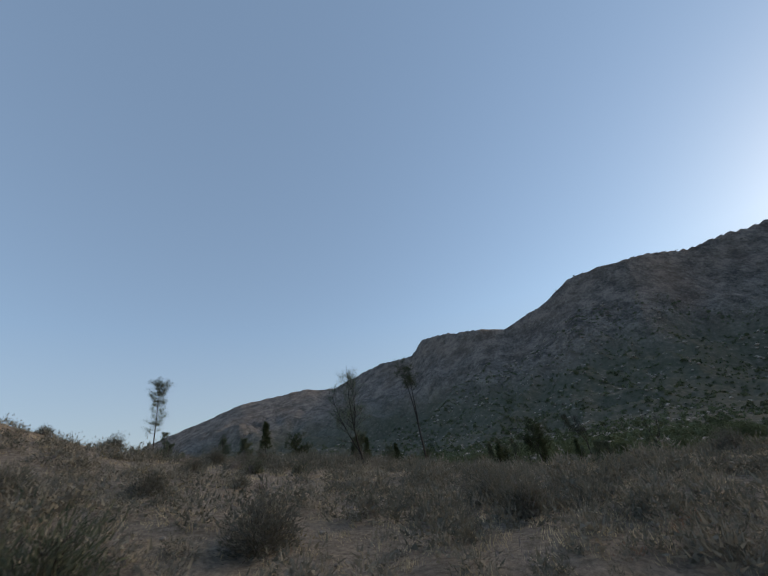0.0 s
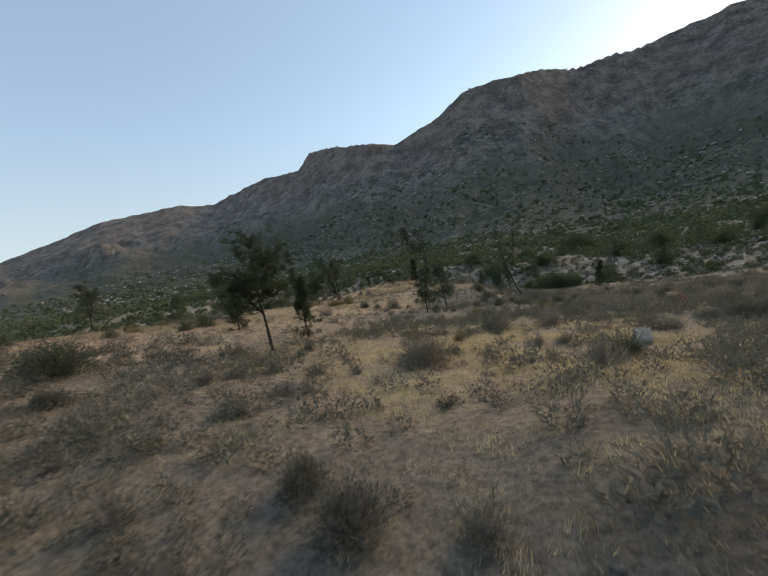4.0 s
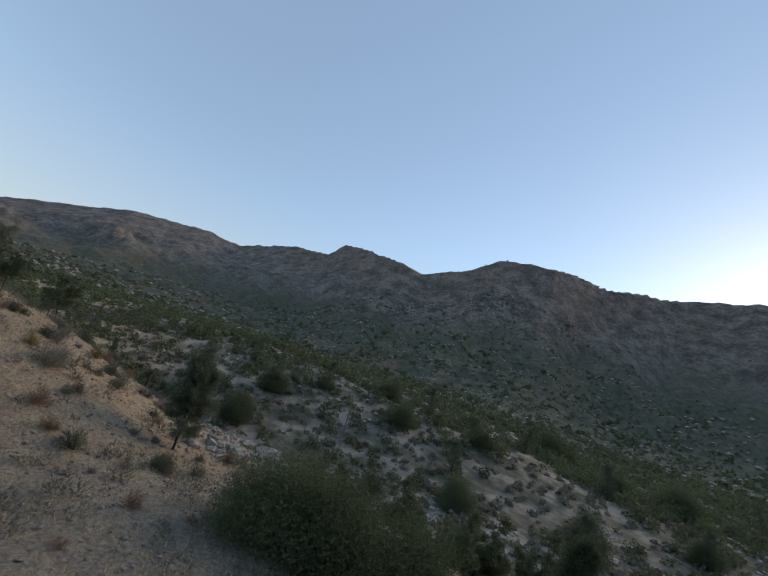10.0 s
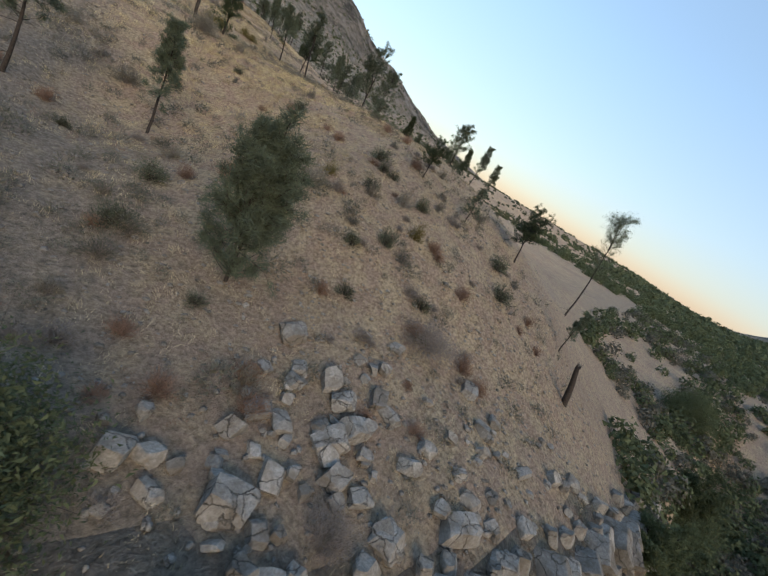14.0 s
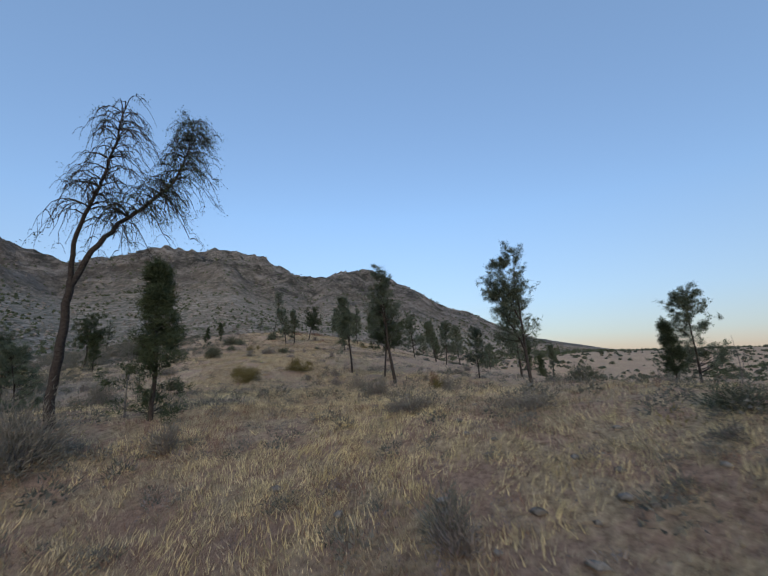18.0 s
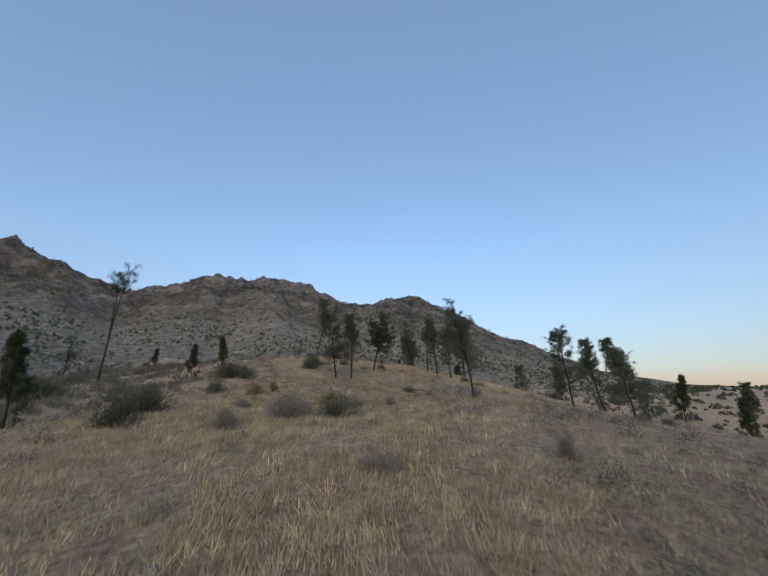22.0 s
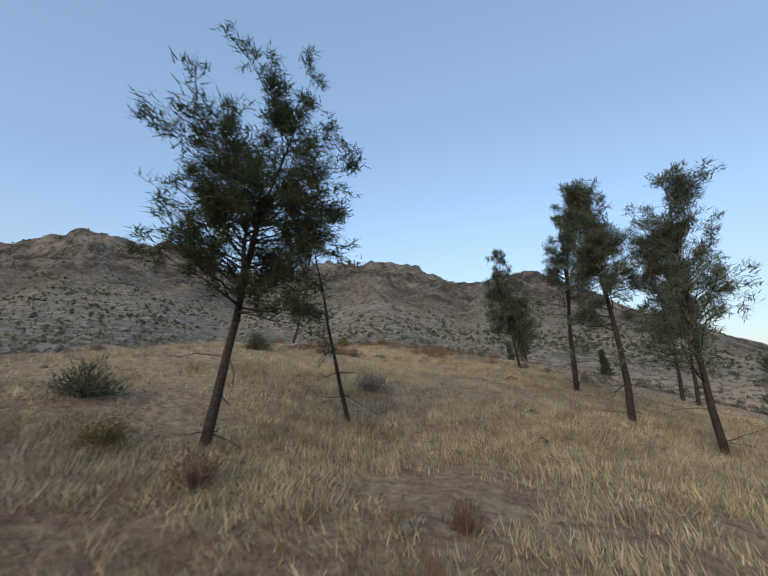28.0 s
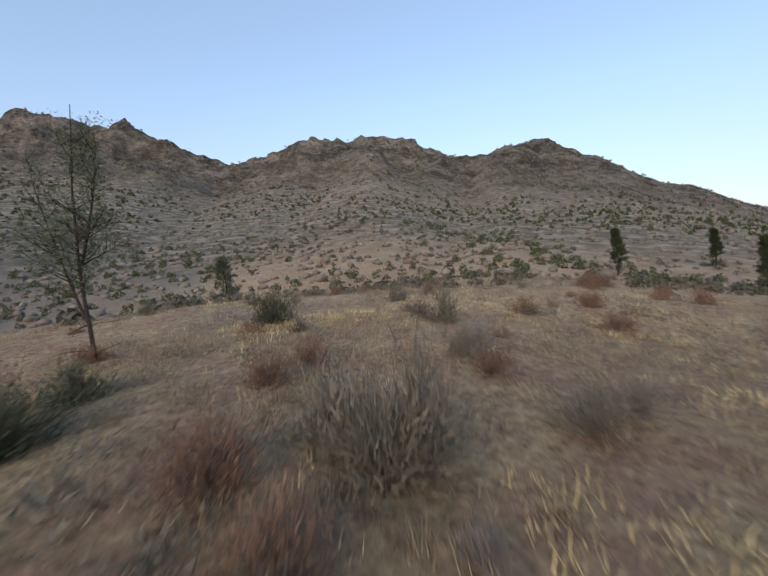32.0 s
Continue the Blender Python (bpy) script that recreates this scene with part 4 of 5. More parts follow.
MORE_SAGE_SHRUBS = (
    (-28.4, 0.7, 0.9, 0.7), (-26.6, 2.4, 0.9, 0.7), (-27.1, -0.8, 0.7, 0.5), (-29.0, 1.9, 0.8, 0.6),
    (-42.2, -51.5, 1.7, 1.35), (-43.6, -54.1, 0.8, 0.6), (-44.3, -52.0, 0.9, 0.6), (-41.8, -51.8, 0.8, 0.8),
    (-27.8, 37.5, 1.39, 0.54), (-16.9, 15.9, 1.9, 1.9), (-28.1, 29.4, 1.48, 0.91), (-30.5, 31, 0.88, 0.77),
    (-28.3, 18.8, 0.7, 0.55), (-30.3, 18.2, 1.04, 0.69), (-29.2, 24.9, 1.1, 0.93), (-30.1, 25.8, 0.62, 0.7),
    (-32.6, 26.1, 0.42, 0.51), (-28.5, 3.2, 1.26, 0.84), (-26.6, 3.6, 0.99, 0.59), (-30.4, 15.9, 0.44, 0.33),
    (-25.4, 16.1, 0.32, 0.39), (-19.7, 7.8, 1.81, 0.84), (-27, -0.3, 0.69, 0.46), (-28.8, -0.1, 1.18, 0.67),
    (-26.6, 2.4, 0.67, 0.5), (-34, -17.5, 0.54, 0.27), (-41.3, -47.9, 1.1, 1.42), (-42.5, -51.5, 0.98, 1.24),
    (-44.9, -52.3, 0.7, 0.55), (-43.9, -57, 0.99, 0.99),
)
OLIVE_SHRUBS = (
    (-39.4, -45.3, 1.6, 1.2), (-42.6, -46.9, 1.2, 1.1), (-39.0, -41.8, 0.8, 0.6),
    (-3.9, -6.5, 1.1, 0.7),
    (-3.5, -2.5, 0.71, 0.71), (-6.1, -2.2, 1.02, 0.68), (-8.6, 8.2, 0.92, 0.46), (-6.6, 11.5, 1.31, 0.87),
    (-1.3, 12.9, 2.11, 0.98), (4.7, 5, 0.43, 0.36), (-22.9, 54.5, 0.9, 1), (-20.2, 50.2, 0.84, 0.7),
    (-24.5, 18.7, 1.77, 1.24), (-24.8, 16.3, 2.26, 1.13), (-31.4, 28.9, 0.98, 0.7), (-28.2, 16.4, 2.6, 0.84),
    (-28.5, 14.3, 1.16, 0.75), (-29.6, 14.2, 0.66, 0.44), (-24.4, 15, 1.14, 0.82), (-30.6, -0.8, 1.13, 0.51),
    (-27.6, -4.8, 1.2, 0.8), (-28.5, -4.9, 0.6, 0.65), (-46.2, -13.6, 2.26, 0.63), (-37.8, -19.5, 0.88, 0.49),
    (-43.1, -47.6, 2.35, 1.41),
)
RUST_SHRUBS = (
    (-45.1, -39.2, 0.9, 0.7), (-46.7, -40.2, 0.7, 0.6), (-48.2, -42.1, 0.9, 0.75), (-44.2, -37.2, 0.9, 0.75), (-51.3, -43.6, 1.0, 0.7), (-45.4, -40.6, 0.5, 0.45),
    (2.7, -1.7, 0.65, 0.42), (7.2, 11.1, 0.98, 1.25), (-16, 49.8, 1.17, 0.91), (-14.5, 49.9, 0.99, 0.62),
    (-17.3, 51.6, 0.68, 0.68), (-32.1, 27.6, 0.58, 0.97), (-40, -15.6, 0.71, 0.47), (-39.5, -18.4, 0.68, 0.51),
    (-41.6, -16.7, 0.32, 0.39), (-42.1, -17.8, 0.41, 0.41), (-39.9, -32.3, 1.5, 0.75), (-39.1, -32.0, 0.9, 0.65), (-40.6, -32.1, 0.8, 0.6), (-38.4, -33.2, 0.8, 0.6), (-46.2, -40.7, 1.4, 0.93),
    (-45.6, -39.3, 0.77, 0.65), (-45.4, -46.3, 1.58, 0.86), (-48.8, -47.6, 1.81, 0.66), (-47.1, -40.2, 0.43, 0.43),
    (-43.8, -53.5, 0.72, 0.52), (-46.9, -59.4, 1.16, 0.72), (-53.2, -66.3, 2.64, 0.96), (-50.8, -55.8, 0.6, 0.5),
)
DEAD_SHRUBS = (
    (3.1, 18.0, 1.9, 0.7),
    (-44.7, -46.8, 1.3, 1.1), (-43.8, -47.4, 1.0, 1.0), (-40.8, -46.4, 0.9, 0.8), (-46.1, -45.4, 0.9, 0.8), (-38.9, -39.9, 0.6, 0.45),
    (-28.4, 2.7, 1.9, 0.8), (-31.3, 0.7, 1.2, 0.5),
    (-9, 55.8, 0.98, 0.73), (-21, 59, 3.1, 1.13), (-14.2, 63, 1.3, 1), (-33, 9.6, 0.72, 0.65),
    (-37.2, 12.9, 0.7, 0.58), (-28.8, 2.1, 1.39, 0.87), (-31.2, 0.9, 1.02, 0.38),
)
OAK_SHRUBS = (
    (-3.2, 54.0, 5.5, 3.1), (-1.0, 55.6, 4.2, 2.8), (-5.4, 53.0, 4.8, 3.0), (57.0, 159.0, 14.0, 10.0), (-2.9, 192.0, 19.0, 11.0), (6.0, 99.3, 6.0, 6.5), (24.0, 150.0, 11.0, 8.0), (75.0, 190.0, 13.0, 9.0),
    (12.0, 140.0, 9.0, 5.5), (-14.0, 128.0, 7.0, 4.5), (37.0, 127.0, 7.0, 4.5), (52.0, 137.0, 8.0, 5.0), (-40.0, 133.0, 8.0, 5.5), (92.0, 168.0, 10.0, 6.5), (-22.0, 151.0, 10.0, 6.0), (20.0, 113.0, 5.0, 3.6), (-62.0, 94.0, 6.0, 4.4),
    (-9.0, 60.3, 3.9, 2.7), (-28.8, 118.7, 8.5, 5.5), (-9.6, 97.7, 6.71, 5.5), (-54.6, 106.6, 8.46, 5.5), (-39.0, 82.0, 3.6, 2.6),
    (-48.1, 92.5, 7.54, 5.48), (-54.4, 74.7, 6.2, 4.5), (-19.7, 92.5, 4.45, 3.5), (-49.4, 118.6, 5.01, 2.86), (39.3, 56.7, 3.85, 3.2),
    (-63.5, 69.2, 6.4, 4.5), (-47.6, 80.6, 6, 4.6),
)


def shrub(name, seed, wide, tall, leaves, leaf, mat, wood, label, group, spiky=True, clumps=26):
    """A shrub of the given width and height: fanned stems to many clumps over a dome, leaves gathered round the clumps."""
    rng = np.random.default_rng(seed)
    root = new(name)
    twigs, crown = Soup(), Soup()
    turn, tilt = rng.random(clumps) * 6.283, np.arccos(1 - rng.random(clumps) * 0.92)
    way = np.stack([np.cos(turn) * np.sin(tilt), np.sin(turn) * np.sin(tilt), np.cos(tilt)], 1)
    lump = rng.uniform(0.55, 1.0, clumps)
    ends = way * lump[:, None] * np.array((wide / 2, wide / 2, tall)) * 0.92
    base = np.column_stack([rng.normal(size=(clumps, 2)) * 0.05 * wide, np.full(clumps, -0.04)])
    for r in range(3):
        e = ends + rng.normal(size=ends.shape) * 0.07 * wide
        k = e - base
        length = np.linalg.norm(k, axis=1)
        twigs.blades(base, k / length[:, None], length, rng.uniform(0.012, 0.022, clumps), rng)
        p = base + k * rng.uniform(0.3, 0.8, (clumps, 1))
        twigs.blades(p, unit(k + rng.normal(size=(clumps, 3)) * 0.5 * length[:, None]), length * rng.uniform(0.25, 0.5, clumps), rng.uniform(0.006, 0.011, clumps), rng)
        p = base + k * rng.uniform(0.5, 0.95, (clumps, 1))
        twigs.blades(p, unit(k + rng.normal(size=(clumps, 3)) * 0.7 * length[:, None]), length * rng.uniform(0.2, 0.4, clumps), rng.uniform(0.005, 0.009, clumps), rng)
    part("stem_fan", twigs.mesh("stem_fan", wood), root)
    if leaves:
        which = rng.integers(0, clumps, leaves)
        f = rng.uniform(0.45, 1.02, leaves) ** 0.8
        p = base[which] + (ends - base)[which] * f[:, None] + rng.normal(size=(leaves, 3)) * np.array((0.085, 0.085, 0.07)) * wide
        p[:, 2] = np.abs(p[:, 2]) + 0.01
        if spiky:
            crown.blades(p, unit(unit(p) + UP * 0.35 + rng.normal(size=(leaves, 3)) * 0.45), rng.uniform(0.6, 1.5, leaves) * leaf * 1.7, np.full(leaves, leaf * 0.36), rng)
        else:
            crown.leaves(p, rng.uniform(0.6, 1.4, leaves) * leaf, rng, 0.7)
        part("foliage", crown.mesh("foliage", mat), root)
    return tagged(root, label, "shrub", group)


def place_shrubs(rows, *kinds):
    """kinds: thing, its width and height; each row takes the kind nearest to it in size."""
    rng = np.random.default_rng(77)
    used = set()
    for x, y, wide, tall in rows:
        n = min(range(len(kinds)), key=lambda q: abs(math.log(kinds[q][1] / wide)) + rng.random() * 0.25)
        ob, w, h = kinds[n]
        s = wide / w
        m = stand(x, y, s, rng.random() * 6.28, stretch=tall / (h * s))
        if n not in used:
            ob.matrix_basis = m
            used.add(n)
        else:
            copy_thing(ob, m @ Matrix.Diagonal((*(1 / v for v in ob.scale), 1)))
    for n in range(len(kinds)):
        if n not in used:
            for o in list(kinds[n][0].children):
                bpy.data.objects.remove(o)
            bpy.data.objects.remove(kinds[n][0])


def sizes(name, seed, mat, wood, label, group, rows, leaf, density, spiky=True, widths=(0.6, 1.0, 1.7, 2.8)):
    kinds = []
    for n, w in enumerate(widths):
        t = w * 0.72
        kinds.append((shrub(name, seed + n, w, t, int(density * w**1.7), leaf * (0.8 + 0.2 * w), mat, wood, label, group, spiky, int(22 + 16 * w)), w, t))
    place_shrubs(rows, *kinds)


sizes("sagebrush", 20, SAGE, TWIG, "grey-green sagebrush in dry grass", "sagebrush", SAGE_SHRUBS + MORE_SAGE_SHRUBS, 0.06, 640, widths=(0.6, 1.0, 1.7, 2.4))
sizes("dark_shrub", 30, SCRUB, BARK, "dark grey-green rounded shrub on the hillside", "dark shrubs", DARK_SHRUBS, 0.055, 900)
sizes("olive_shrub", 40, OLIVE, OLIVE, "yellow-olive drying shrub in straw grass", "olive shrubs", OLIVE_SHRUBS, 0.05, 800)
sizes("rusty_shrub", 50, RUST, RUST, "rust-brown dried wild buckwheat shrub", "rusty shrubs", RUST_SHRUBS, 0.045, 900)
sizes("dead_shrub", 60, TWIG, TWIG, "dead grey twiggy shrub fallen open", "dead shrubs", DEAD_SHRUBS, 0.034, 1900)
sizes("scrub_oak", 70, GREEN, BARK, "dense dark green scrub oak below the rock bank", "scrub oaks", OAK_SHRUBS, 0.06, 2000, False, (2.2, 3.4, 6.5))


def scatter_sage():
    """Single sagebrush, twiggy and rusty shrubs over the slopes that the flight crosses."""
    rng = np.random.default_rng(91)
    rows = {"sage": [], "twig": [], "rust": [], "dark": [], "clump": []}
    fields = (("clump", 74, -10, 16, 16, 40), ("clump", 52, -14, 14, -52, -14), ("clump", 24, 0, 16, -2, 18), ("sage", 50, -20, 14, -44, -8), ("sage", 45, -12, 18, -8, 34), ("dark", 26, -24, 20, -46, 30), ("twig", 40, -20, 20, -46, 34),
              ("twig", 30, -50, -26, -66, 30), ("rust", 60, -56, -32, -74, -34), ("sage", 26, -56, -32, -72, -34), ("sage", 22, -30, -8, 38, 60),
              ("rust", 18, -28, -6, 40, 60), ("dark", 14, -60, -24, -20, 44), ("dark", 30, 14, 46, 10, 62), ("twig", 30, -30, -8, 38, 62), ("rust", 24, -30, -8, 40, 62), ("dark", 16, -32, -10, 36, 60))
    for kind, count, x0, x1, y0, y1 in fields:
        for _ in range(count):
            w = rng.uniform(0.45, 1.0) ** 1.2 * (1.7 if kind == "dark" else 1.15)
            if kind == "clump":
                w = rng.uniform(0.8, 1.6)
            spot = (rng.uniform(x0, x1), rng.uniform(y0, y1))
            if kind == "clump" and (clearing(*spot) > 0.2 or spot[0] > 5 and spot[1] < -40):
                continue
            if kind == "dark" and -29 < spot[0] < -21 and 33 < spot[1] < 42:
                continue                # bare straw where the spur begins
            rows[kind].append((*spot, w, min(w * rng.uniform(0.55, 0.8), 0.95)))
    sizes("sagebrush", 120, SAGE_DARK, TWIG, "grey-green sagebrush in dry grass", "sagebrush", rows["sage"], 0.062, 520, widths=(0.6, 0.9, 1.2))
    sizes("sagebrush", 160, SAGE_DARK, TWIG, "rounded grey-olive sagebrush over the open field", "sagebrush", rows["clump"], 0.05, 1900, widths=(0.9, 1.2, 1.5))
    sizes("dead_shrub", 130, TWIG, TWIG, "dead grey twiggy shrub fallen open", "dead shrubs", rows["twig"], 0.038, 1300, widths=(0.6, 1.0))
    sizes("rusty_shrub", 140, RUST, RUST, "rust-brown dried wild buckwheat shrub", "rusty shrubs", rows["rust"], 0.05, 650, widths=(0.6, 1.0))
    sizes("dark_shrub", 150, SCRUB, BARK, "dark grey-green rounded shrub on the hillside", "dark shrubs", rows["dark"], 0.06, 650, widths=(0.9, 1.5))


scatter_sage()

# ---------------------------------------------------------------- rocks
def boulder(seed, squash, label="pale angular granite boulder set in the slope", group="granite boulders"):
    rng = np.random.default_rng(seed)
    bm = bmesh.new()
    bmesh.ops.create_icosphere(bm, subdivisions=3, radius=0.5)
    cuts = [(Vector(rng.normal(size=3)).normalized(), rng.uniform(0.26, 0.38)) for _ in range(6)]
    for axis in range(3):
        for sign in (-1, 1):
            way = rng.normal(size=3) * 0.16
            way[axis] = sign
            cuts.append((Vector(way).normalized(), rng.uniform(0.22, 0.36)))
    for v in bm.verts:
        for way, far in cuts:
            over = v.co.dot(way) - far
            if over > 0:
                v.co -= way * over * 0.98
        v.co += v.co.normalized() * 0.02 * noise.noise(v.co * 5 + Vector((seed, 0, 0)))
        v.co.z *= squash
    me = bpy.data.meshes.new("boulder")
    bm.to_mesh(me)
    bm.free()
    me.materials.append(STONE)
    return tagged(new("boulder", me), label, "rock", group)


def scatter_boulders():
    rng = np.random.default_rng(5)
    kinds = [boulder(n + 1, rng.uniform(0.55, 0.85)) for n in range(6)]
    spots = [(-13.1, 60.2, 0.8), (-12.6, 60.9, 0.5), (-13.6, 61.5, 0.9), (-12.2, 61.9, 0.4), (-14.7, 59.8, 0.5), (-15.4, 62.6, 0.8),
             (-10.9, 59.6, 0.4), (-9.3, 57.9, 0.35), (-6.6, 55.0, 0.3), (-14.9, 58.5, 0.5), (-18.4, 58.3, 0.9), (-19.3, 59.0, 0.8), (3.6, -5.0, 1.2)]
    # loose clusters of blocks on the near shoulder of the bank
    for cx, cy, count, wide in ((-13.5, 60.8, 18, 1.3), (-15.5, 62.0, 18, 1.5), (-17.5, 60.6, 12, 1.2), (-11.6, 61.0, 10, 1.0), (-18.6, 63.4, 18, 1.4), (-20.8, 62.8, 12, 1.3), (-15.2, 58.9, 6, 0.8), (-23.5, 64.8, 14, 1.4)):
        for _ in range(count):
            spots.append((cx + rng.normal() * wide, cy + rng.normal() * wide * 0.8, rng.uniform(0.45, 1.35) ** 1.3))
    loose = len(spots)
    # the jointed face of the bank, block against block
    for column in range(26):
        for row in range(6):
            x = -9.0 - 1.15 * column + rng.normal() * 0.2
            edge = float(np.interp(x, BANK_X, BANK_Y))
            spots.append((x, edge - 0.8 + 0.78 * row + rng.normal() * 0.2, rng.uniform(1.25, 2.1)))
    face = len(spots)
    for n in range(24):
        spots.append((-16 + rng.normal() * 4, 58 + rng.normal() * 4, rng.uniform(0.25, 0.5)))
    for n, (x, y, s) in enumerate(spots):
        if n < loose or n >= face:
            m = Matrix.LocRotScale((x, y, height(x, y) + s * 0.08), Euler((rng.normal() * 0.3, rng.normal() * 0.3, rng.random() * 6.28)),
                                   (s * rng.uniform(0.8, 1.3), s, s * rng.uniform(0.8, 1.4)))
        else:
            # steep slabs of the face, all dipping one way
            m = Matrix.LocRotScale((x, y, height(x, y) + s * 0.04), Euler((0.6 + rng.normal() * 0.16, rng.normal() * 0.16, 0.25 + rng.normal() * 0.25)),
                                   (s * rng.uniform(0.7, 1.3), s * rng.uniform(0.8, 1.2), s * rng.uniform(1.1, 1.8)))
        ob = kinds[n % 6]
        if n < 6:
            ob.matrix_basis = m
        else:
            copy_thing(ob, m)


scatter_boulders()


def fallen_log(x, y, long, turn, thick, label):
    rng = np.random.default_rng(int(abs(x * 10)))
    root = new("fallen_log")
    wood, twigs = Soup(), Soup()
    way = np.array((np.cos(turn), np.sin(turn), 0.0))
    pts = np.array([(x, y, 0) + way * long * f + np.array((0, 0, 0)) + np.append(rng.normal(size=2) * 0.05, 0) for f in np.linspace(0, 1, 8)])
    pts[:, 2] = land(pts[:, 0], pts[:, 1])[0] + thick * 0.7
    wood.tube(pts, np.linspace(thick, thick * 0.45, 8), 8)
    for n in range(7):
        p = pts[rng.integers(1, 7)]
        line = bent(p, way + rng.normal(size=3) * 0.7 + UP * 0.5, long * 0.22, rng, 4, 0.25, 0.0)
        twigs.tube(line, np.linspace(thick * 0.3, 0.005, 5), 4)
    part("trunk", wood.mesh("trunk", DEAD_WOOD, False), root)
    part("side_branch", twigs.mesh("side_branch", DEAD_WOOD, False), root)
    return tagged(root, label, "log", "fallen wood")


fallen_log(4.4, 7.0, 2.4, 2.7, 0.11, "weathered grey fallen log among sagebrush")
fallen_log(-9.2, 54.5, 1.8, 0.6, 0.05, "thin grey fallen branch on bare soil")
fallen_log(-27.9, 1.7, 2.6, 3.4, 0.035, "thin bleached branch lying in straw grass")
fallen_log(-29.6, 25.4, 2.8, 0.9, 0.04, "thin bleached branch lying beneath a pine")


def burnt_stump(x, y, tall):
    root = new("tree_stump")
    rng = np.random.default_rng(3)
    wood, top = Soup(), Soup()
    line = bent((0, 0, -0.3), (0.22, -0.05, 1), tall + 0.3, rng, 6, 0.06)
    wood.tube(line, np.linspace(0.19, 0.11, 7), 9)
    k = 14
    ring = np.arange(k) * 6.283 / k
    base = line[-1] + np.stack([np.cos(ring), np.sin(ring), 0 * ring], 1) * 0.08
    top.blades(base, unit(np.stack([np.cos(ring) * 0.2, np.sin(ring) * 0.2, 1 + 0 * ring], 1)), rng.uniform(0.1, 0.4, k), np.full(k, 0.06), rng)
    part("trunk", wood.mesh("trunk", BARK, False), root)
    part("broken_top", top.mesh("broken_top", BARK), root)
    root.matrix_basis = stand(x, y)
    return tagged(root, "broken dark tree stump on the rock bank", "stump")


burnt_stump(-29.9, 63.0, 2.3)

def dirt_mound(x, y, wide, seed):
    """A burrow's spoil heap: a low, lumpy dark rise."""
    rng = np.random.default_rng(seed)
    heap = Soup()
    rr, aa = np.meshgrid(np.linspace(0.02, 1, 14), np.arange(36) * 6.2832 / 36, indexing="ij")
    px, py = x + rr * np.cos(aa) * wide * 0.62, y + rr * np.sin(aa) * wide * 0.42
    lumps = np.abs(value_noise(px * 7, py * 7, seed)) + 0.6 * np.abs(value_noise(px * 16, py * 16, seed + 1))
    pz = land(px, py)[0] + wide * (1 - rr**1.6) * (0.04 + 0.12 * lumps) - 0.05 * rr
    i = np.arange(13)[:, None] * 36 + np.arange(36)
    j = np.arange(13)[:, None] * 36 + (np.arange(36) + 1) % 36
    heap.add(np.stack([px, py, pz], -1), np.concatenate([np.stack([i, j, j + 36], -1).reshape(-1, 3), np.stack([i, j + 36, i + 36], -1).reshape(-1, 3)]))
    return tagged(new("dirt_mound", heap.mesh("dirt_mound", DIRT)), "dark dug-up soil mound in straw grass", "dirt mound", "burrow mounds")


for n, (x, y, wide) in enumerate(((-37.8, -32.6, 1.5), (-37.9, -33.9, 1.3), (-36.7, -33.2, 1.2), (-41.9, -32.7, 0.9), (-46.0, -34.7, 1.1), (-44.3, -33.8, 0.8), (-37.4, -30.9, 0.9), (-45.8, -29.3, 0.5), (-43.9, -32.6, 0.6),
                                  (-45.2, -23.4, 0.6), (-44.4, -21.2, 0.45), (-46.4, -27.6, 0.7))):
    dirt_mound(x, y, wide, 900 + n)

# ---------------------------------------------------------------- poles and the far house
POLE_WOOD = plain("pole_wood", (0.12, 0.09, 0.07), (0.22, 0.17, 0.13), 10)
WALL_WHITE = plain("painted_wall", (0.70, 0.70, 0.68), (0.80, 0.80, 0.78), 3, vary=0.03)
ROOF_GREY = plain("metal_roof", (0.55, 0.56, 0.58), (0.68, 0.69, 0.70), 3, rough=0.45, vary=0.03)
WINDOW_DARK = plain("window_glass", (0.03, 0.035, 0.04), (0.05, 0.055, 0.06), 3, rough=0.15, vary=0.02)


def pole(x, y, tall):
    root = new("utility_pole")
    post, arm, cups = Soup(), Soup(), []
    post.tube([(0, 0, -0.5), (0, 0, tall * 0.5), (0, 0, tall)], (0.15, 0.13, 0.10), 8)
    arm.tube([(-1.1, 0.12, tall - 0.5), (0, 0.12, tall - 0.48), (1.1, 0.12, tall - 0.5)], (0.06, 0.06, 0.06), 4)
    part("post", post.mesh("post", POLE_WOOD, False), root)
    part("crossarm", arm.mesh("crossarm", POLE_WOOD), root)
    for dx in (-1.0, -0.4, 0.4, 1.0):
        cup = Soup()
        cup.tube([(dx, 0.12, tall - 0.46), (dx, 0.12, tall - 0.38), (dx, 0.12, tall - 0.3)], (0.05, 0.07, 0.03), 6)
        part("insulator", cup.mesh("insulator", STONE), root)
    root.matrix_basis = stand(x, y, turn=0.5)
    return tagged(root, "weathered wooden utility pole on the valley floor", "pole", "utility poles")


pole(-34.9, 107.2, 6.5)
pole(8.5, 138.0, 8.5)


